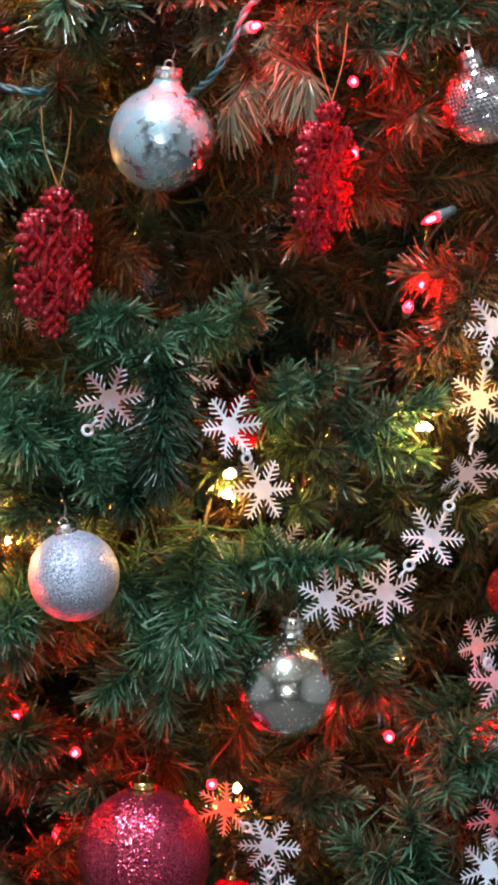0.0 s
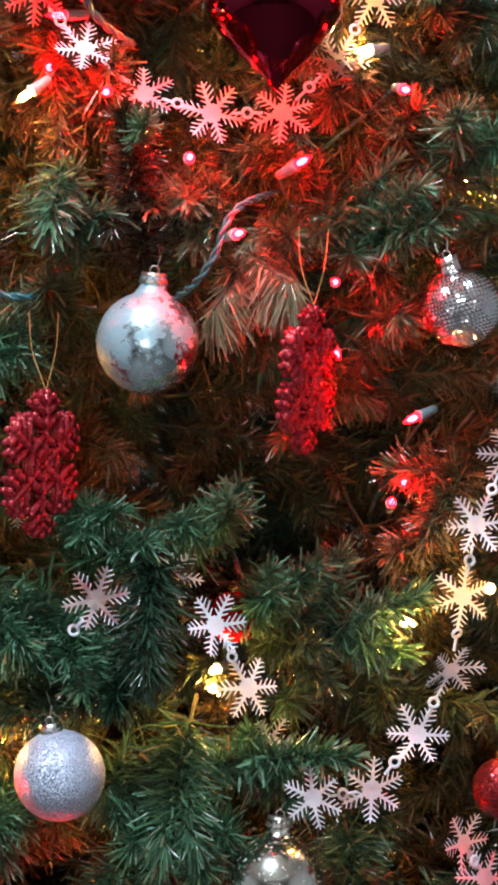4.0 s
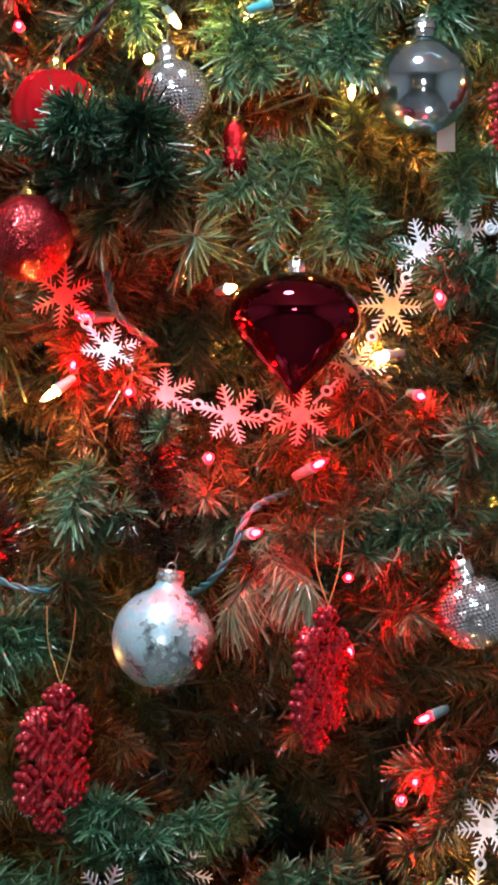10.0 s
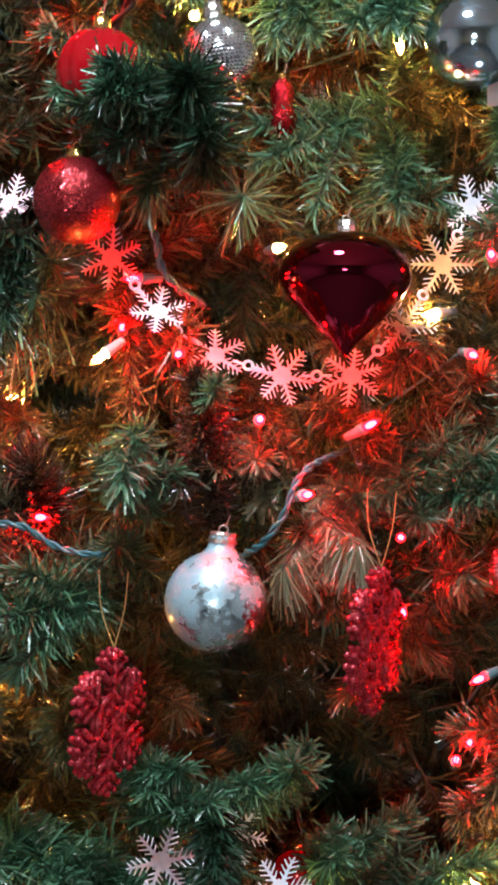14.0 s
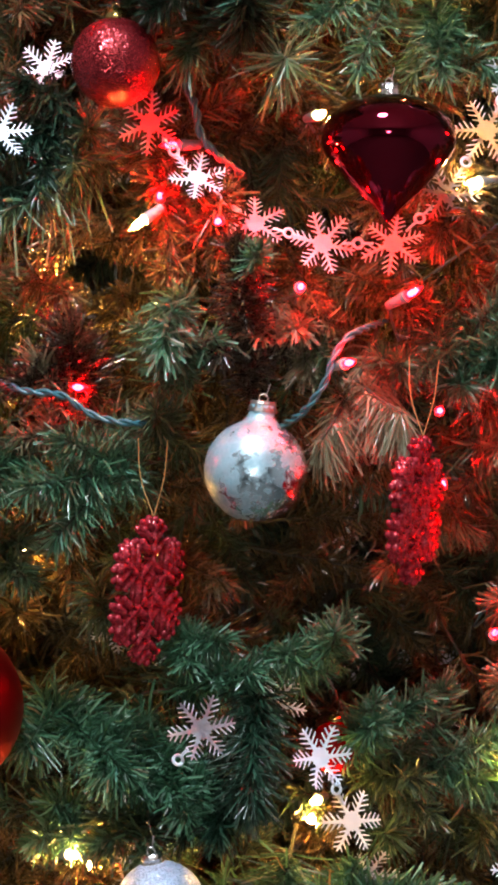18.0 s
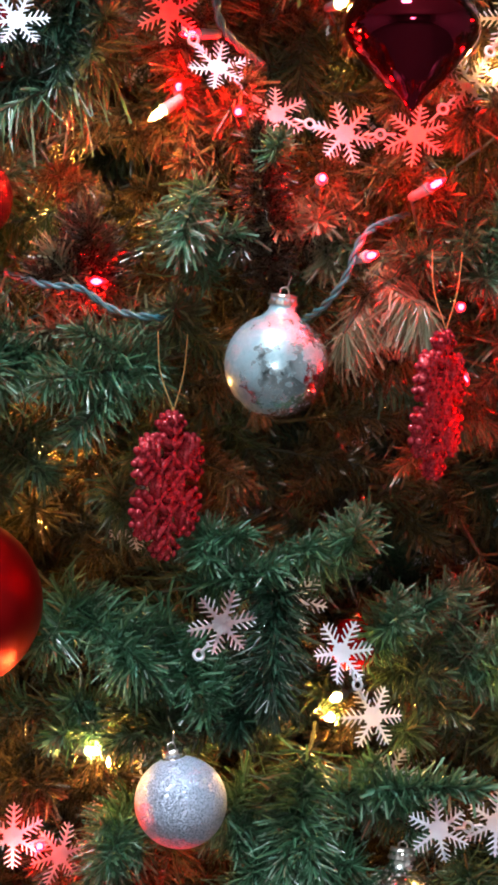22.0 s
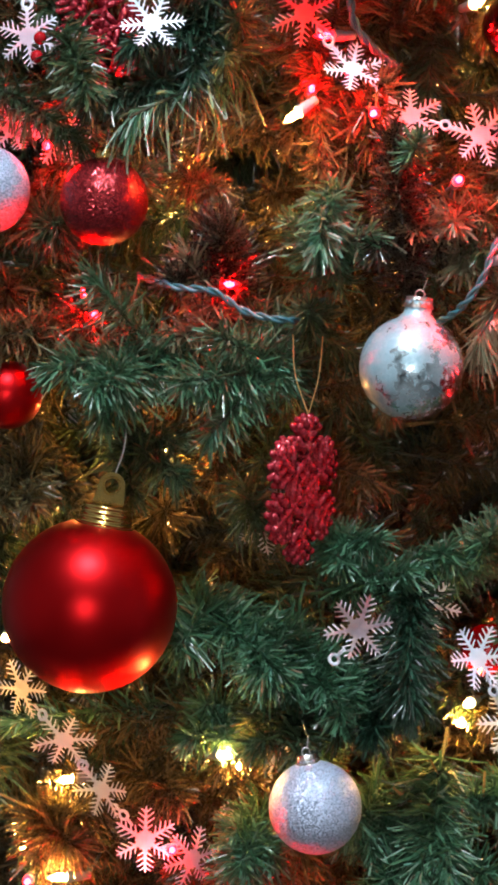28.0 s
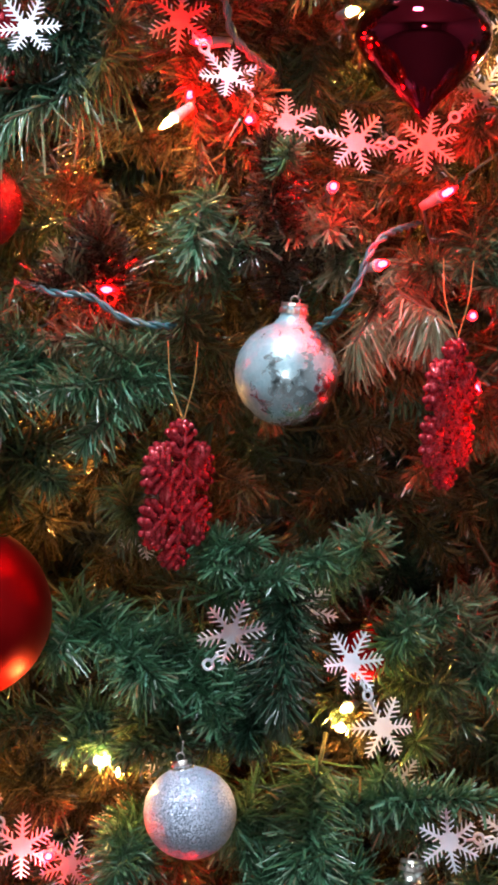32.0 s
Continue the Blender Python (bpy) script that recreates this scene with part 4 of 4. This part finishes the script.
garland("white plastic snowflake garland draped under the onion ornament", [(-0.2221, 1.2100, 1.4894), (-0.2001, 1.2700, 1.5426), (-0.1266, 1.2300, 1.4992), (-0.0953, 1.2300, 1.4639), (-0.0578, 1.2400, 1.4361), (-0.0132, 1.2300, 1.4217), (0.0329, 1.2300, 1.4223), (0.0683, 1.2500, 1.4575), (0.0927, 1.2300, 1.4964), (0.1131, 1.2400, 1.5365), (0.1424, 1.2400, 1.5495), (0.1748, 1.2300, 1.5518)], 3)
loop = garland("white plastic snowflake garland hanging in a loop", [(-0.0872, 1.1800, 1.1113), (-0.0414, 1.2450, 1.1187), (-0.0120, 1.2000, 1.0912), (0.0091, 1.2100, 1.0489), (0.0240, 1.2900, 0.9960), (0.0503, 1.1900, 0.9809), (0.0903, 1.2200, 0.9787), (0.1209, 1.2300, 1.0134), (0.1430, 1.2300, 1.0561), (0.1510, 1.2300, 1.1054), (0.1598, 1.2300, 1.1527), (0.1814, 1.2400, 1.1987)], 4)
part("link", RING, loop, "", Matrix.Translation((-0.0148, 0.004, -0.0200)) @ pose(0, 0, 0, 70, 0, 20))
part("tie", Build().tube([(-0.0085, 0.001, -0.0125), (-0.0128, 0.003, -0.0176)], 0.0011, 5).mesh("tie", WHITE), loop)
garland("white plastic snowflake garland below the satin ball", [(-0.3069, 1.2300, 1.0606), (-0.2789, 1.2300, 1.0276), (-0.2548, 1.2400, 0.9934), (-0.2258, 1.2400, 0.9602), (-0.1947, 1.2400, 0.9485), (-0.1597, 1.2900, 0.9673), (-0.1373, 1.3000, 1.0163)], 5)
garland("white plastic snowflake garland low on the tree", [(-0.0157, 1.2400, 0.8245), (0.0129, 1.2200, 0.8046), (0.0149, 1.2200, 0.7690)], 6, 30)
garland("white plastic snowflake garland near the edge", [(0.1508, 1.2200, 0.9424), (0.1650, 1.2200, 0.9194), (0.1755, 1.2400, 0.8649), (0.1674, 1.2300, 0.8207), (0.1610, 1.2200, 0.7887)], 8, 30)
garland("white plastic snowflake garland beside the silver ball", [(-0.3492, 1.2600, 1.4388), (-0.3198, 1.2600, 1.4284), (-0.2886, 1.2700, 1.4252)], 9, 15)
garland("white plastic snowflakes beside dark red berries", [(-0.3082, 1.2400, 1.5272), (-0.3027, 1.2200, 1.4831)], 14, 15)
pick = thing("berry_pick", (-0.2955, 1.2100, 1.4750), "two small dark red berries between snowflakes", "berry")
for h in (0.005, -0.0065):
    part("berry", Build().ball((0.002 * (h > 0), 0, h), 0.0042, 14, 10).mesh("berry", GLOSS_RED, True), pick)
part("stem", Build().tube([(0.002, 0.003, 0.012), (0.002, 0.003, -0.008)], 0.0006, 5).mesh("stem", WIRE_STEM), pick)
# Stand-ins for whitish needles that glint in warm light behind the lattice.
garland("white snowflakes standing in for warm-lit pale needles behind the lattice", [(-0.1538, 1.3100, 1.1623), (-0.1346, 1.3500, 1.1760)], 12, 20)
garland("white plastic snowflake garland high on the tree", [(-0.1734, 1.2400, 1.7898), (-0.1374, 1.2400, 1.7760), (-0.0906, 1.2400, 1.7704), (-0.0558, 1.2400, 1.7797)], 10)

# ---- light strings ----
BULB, FILAMENT = {}, {}
for key, mat, glow in (("red", RED_BULB, RED_GLOW), ("warm", WARM_BULB, WARM_GLOW)):
    BULB[key] = Build().lathe([(0.0001, -0.001), (0.0024, -0.001), (0.0029, 0.003), (0.0028, 0.007), (0.0019, 0.0105), (0.0008, 0.013), (0.0001, 0.0142)], 12).mesh("bulb", mat, True)
    FILAMENT[key] = Build().lathe([(0.0001, 0.0012), (0.0016, 0.002), (0.0021, 0.004), (0.002, 0.0067), (0.0012, 0.0092), (0.0001, 0.01)], 8).mesh("filament", glow, True)
SOCKETS = {key: Build().lathe([(0.0001, -0.016), (0.0028, -0.016), (0.0032, -0.01), (0.0038, -0.003), (0.0042, 0.0), (0.003, 0.0), (0.0001, 0.0)], 12).mesh("socket", m, True) for key, m in (("dark", SOCKET), ("grey", GREY_SOCKET))}


def light_string(label, kind, bulbs, seed, near=True, tufts=2):
    """bulbs: place of each bulb's middle and the way it points."""
    r = random.Random(seed)
    first = Vector(bulbs[0][0])
    ob = thing("light_string", first, label, "string lights", "string lights")
    last = None
    for place, way in bulbs:
        place, way = Vector(place), Vector(way).normalized()
        base = place - way * 0.007
        b = part("bulb", BULB[kind], ob, "", Matrix.Translation(-first) @ stand_along(base, way))
        part("filament", FILAMENT[kind], b)
        part("socket", SOCKETS["grey" if r.random() < 0.2 else "dark"], b)
        end = base - way * 0.015
        if near:
            for k in range(tufts):
                aim = Vector((way.x * 0.3 + r.gauss(0, 0.5), -1, r.gauss(0, 0.5))).normalized()
                hang_sprig(FILL[r.choice(("olive", "deep", "olive"))][k], place + Vector((r.uniform(-0.014, 0.014), 0.034, r.uniform(-0.018, 0.004))) - aim * (0.085 + 0.02 * k), aim, 0, 0.95)
        if last is not None and (end - last).length < 0.2 and (near or min(end.y, last.y) > 1.33):
            mid = (end + last) / 2 + Vector((r.uniform(-0.02, 0.02), 0.14, r.uniform(-0.05, 0.0)))
            line = curve([last, last * 0.7 + mid * 0.3 + Vector((0, 0.03, 0)), mid, end * 0.7 + mid * 0.3 + Vector((0, 0.03, 0)), end], 4)
            part("wire", Build().tube([p - first for p in line], 0.0011, 5).mesh("wire", CABLE, True), ob)
        last = end
    return ob


def twisted_cable(label, points, r=0.0014, mat=CABLE, turns=260.0):
    """Two insulated wires wound round each other."""
    line = curve(points, 14)
    first = Vector(points[0])
    ob = thing("twisted_cable", first, label, "cable")
    run = 0.0
    strands = ([], [])
    for i, p in enumerate(line):
        if i:
            run += (p - line[i - 1]).length
        d = (line[min(i + 1, len(line) - 1)] - line[max(0, i - 1)]).normalized()
        s = d.cross(Vector((0, 1, 0.01))).normalized()
        u = d.cross(s)
        for k in (0, 1):
            a = run * turns + math.pi * k
            strands[k].append(p - first + r * 0.95 * (math.cos(a) * s + math.sin(a) * u))
    for pts in strands:
        part("strand", Build().tube(pts, r, 6).mesh("strand", mat, True), ob)
    return ob


light_string("red mini lights on a blue-green cable, lit", "red", [
    ((0.0050, 1.2100, 1.3435), (0.5, -1, 0.1)), ((-0.0271, 1.2150, 1.3927), (0.1, -1, 0.1)), ((-0.0820, 1.2280, 1.4351), (-0.2, -1, -0.3)), ((-0.1222, 1.2700, 1.4578), (0.1, -1, 0.2)), ((-0.1147, 1.2400, 1.4866), (-0.9, -0.5, -0.1)),
    ((0.1211, 1.2000, 1.5000), (-0.2, -1, 0.2)), ((0.1132, 1.2250, 1.4359), (0.3, -1, -0.2)), ((0.0460, 1.2150, 1.3899), (0.75, -0.6, 0.4)), ((0.0999, 1.2600, 1.3343), (0, -1, 0)), ((0.0721, 1.3200, 1.3147), (0, -1, 0)), ((0.0695, 1.2600, 1.2640), (0.1, -1, -0.4))], 1)
light_string("red mini lights low on the tree, lit", "red", [
    ((0.1172, 1.2400, 1.2218), (-0.8, -0.6, -0.3)), ((0.1147, 1.2550, 1.1788), (0, -1, 0.1)), ((0.1090, 1.2900, 1.1634), (0, -1, 0.4)), ((0.0951, 1.2400, 0.8736), (0, -1, 0.1)), ((0.1593, 1.2700, 0.8685), (0, -1, 0)), ((-0.0258, 1.2700, 0.8313), (0, -1, 0.3)), ((-0.1218, 1.2800, 0.8505), (0, -1, 0.2)), ((-0.1611, 1.2700, 0.8799), (0, -1, 0.2))], 2, True, 0)
light_string("red mini lights high on the tree, lit", "red", [
    ((-0.1636, 1.2500, 1.6889), (0, -1, 0)), ((-0.1858, 1.2500, 1.6893), (0, -1, 0.1)), ((-0.2200, 1.2600, 1.6754), (0, -1, 0))], 3)
light_string("red mini lights beside the large satin ball, lit", "red", [
    ((-0.2955, 1.2500, 1.4162), (0, -1, -0.3)), ((-0.2686, 1.2400, 1.3206), (0, -1, 0.1)), ((-0.2619, 1.2400, 1.3060), (0, -1, 0)), ((-0.1737, 1.2550, 1.3270), (0.85, -0.6, 0.0)), ((-0.2072, 1.2300, 0.9565), (0, -1, 0.1)), ((-0.3045, 1.2400, 0.9301), (0, -1, 0))], 4)
light_string("warm white mini lights, lit", "warm", [
    ((-0.0139, 1.2600, 1.5115), (0.5, -1, 0)), ((0.0860, 1.2600, 1.4660), (-0.85, -0.6, -0.2)), ((-0.1341, 1.2200, 1.4314), (-0.7, -0.5, -0.6)), ((0.1182, 1.2500, 1.0846), (0.6, -0.9, 0)), ((0.1736, 1.2600, 1.1067), (0, -1, 0.2)), ((-0.0145, 1.2700, 1.0495), (-0.4, -1, 0)), ((-0.0144, 1.3150, 1.0278), (0.2, -1, 0))], 5)
light_string("warm white mini lights high on the tree, lit", "warm", [
    ((-0.0553, 1.2500, 1.6914), (0.4, -0.7, -0.7)), ((-0.0744, 1.2500, 1.6673), (0, -1, -0.2)), ((0.0657, 1.2600, 1.6481), (0, -0.5, -1)), ((0.0765, 1.2500, 1.7539), (0, -1, -0.2)), ((0.1335, 1.2700, 1.7621), (0, -1, 0)), ((-0.1771, 1.2600, 1.7663), (0, -1, 0)), ((-0.0086, 1.2600, 1.7007), (-0.8, -0.6, -0.35))], 6)
light_string("warm white mini lights low on the tree, lit", "warm", [
    ((-0.1720, 1.2400, 1.0178), (0.7, -0.8, 0.1)), ((-0.1670, 1.3000, 0.9960), (0.2, -1, -0.2)), ((-0.2865, 1.2800, 0.9903), (-0.8, -0.5, 0)), ((-0.2846, 1.2400, 0.9340), (-0.95, -0.4, 0)), ((-0.3257, 1.2700, 1.0878), (0, -1, 0)), ((-0.3153, 1.2900, 0.9403), (0, -1, 0))], 7)
# Hidden bulbs added to tint the flakes and inner needles red.
light_string("red mini lights added out of sight behind garland and branches", "red", [
    ((-0.1605, 1.3000, 0.8463), (0, -1, 0)), ((-0.0972, 1.2540, 1.4665), (0, -1, 0)), ((-0.0588, 1.2620, 1.4379), (0, -1, 0)), ((-0.0128, 1.2560, 1.4238), (0, -1, 0)), ((0.0335, 1.2560, 1.4244), (0, -1, 0)), ((-0.3253, 1.2900, 1.4313), (0, -1, 0)), ((-0.2925, 1.2950, 1.4274), (0, -1, 0)), ((-0.0280, 1.4200, 1.6333), (0, -1, 0)), ((-0.1415, 1.3400, 0.7694), (0, -1, 0))], 8, False)
# Hidden bulbs added only to lift the darkness inside the tree.
light_string("warm white mini lights added out of sight to brighten the inner branches", "warm", [
    ((-0.2254, 1.3500, 1.2111), (0, -1, 0)), ((-0.2987, 1.3800, 1.1758), (0, -1, 0)), ((-0.2152, 1.4000, 1.4160), (0, -1, 0)), ((-0.1334, 1.3800, 1.7808), (0, -1, 0)), ((0.0331, 1.4600, 1.7750), (0, -1, 0)), ((0.1152, 1.3600, 1.6540), (0, -1, 0)), ((0.0268, 1.4400, 1.5128), (0, -1, 0)), ((0.1731, 1.4000, 1.3928), (0, -1, 0)), ((0.0733, 1.4400, 1.3701), (0, -1, 0)), ((-0.0089, 1.4400, 0.7705), (0, -1, 0)), ((-0.3137, 1.4200, 1.2704), (0, -1, 0)), ((-0.1629, 1.4300, 1.3564), (0, -1, 0)), ((0.1146, 1.4400, 0.8846), (0, -1, 0))], 9, False)
twisted_cable("blue-green twisted cable lying across red-lit needles", [(-0.2347, 1.2500, 1.3323), (-0.2066, 1.2300, 1.3239), (-0.1825, 1.2250, 1.3210), (-0.1627, 1.2300, 1.3086), (-0.1352, 1.2250, 1.3029), (-0.1162, 1.2700, 1.3062)])
twisted_cable("blue-green twisted cable climbing beside the frosted ball", [(-0.0405, 1.2600, 1.3015), (-0.0245, 1.2300, 1.3122), (-0.0113, 1.2200, 1.3304), (-0.0038, 1.2200, 1.3507), (0.0073, 1.2250, 1.3627), (0.0305, 1.2700, 1.3741)])
twisted_cable("dark blue cable loop behind the garland", [(-0.1065, 1.2700, 1.5334), (-0.0981, 1.2500, 1.5145), (-0.0948, 1.2450, 1.4967), (-0.0844, 1.2500, 1.4825), (-0.0672, 1.2800, 1.4735)], 0.0016)
twisted_cable("dark brown knotted cable between upper branches", [(-0.1278, 1.2400, 1.6562), (-0.1176, 1.2300, 1.6677), (-0.1058, 1.2200, 1.6828), (-0.0927, 1.2150, 1.7087), (-0.1025, 1.2150, 1.7248), (-0.1119, 1.2150, 1.7181), (-0.1041, 1.2150, 1.7085), (-0.0931, 1.2200, 1.7179), (-0.1052, 1.2600, 1.7172)], 0.0022, DARK_CABLE, 150.0)
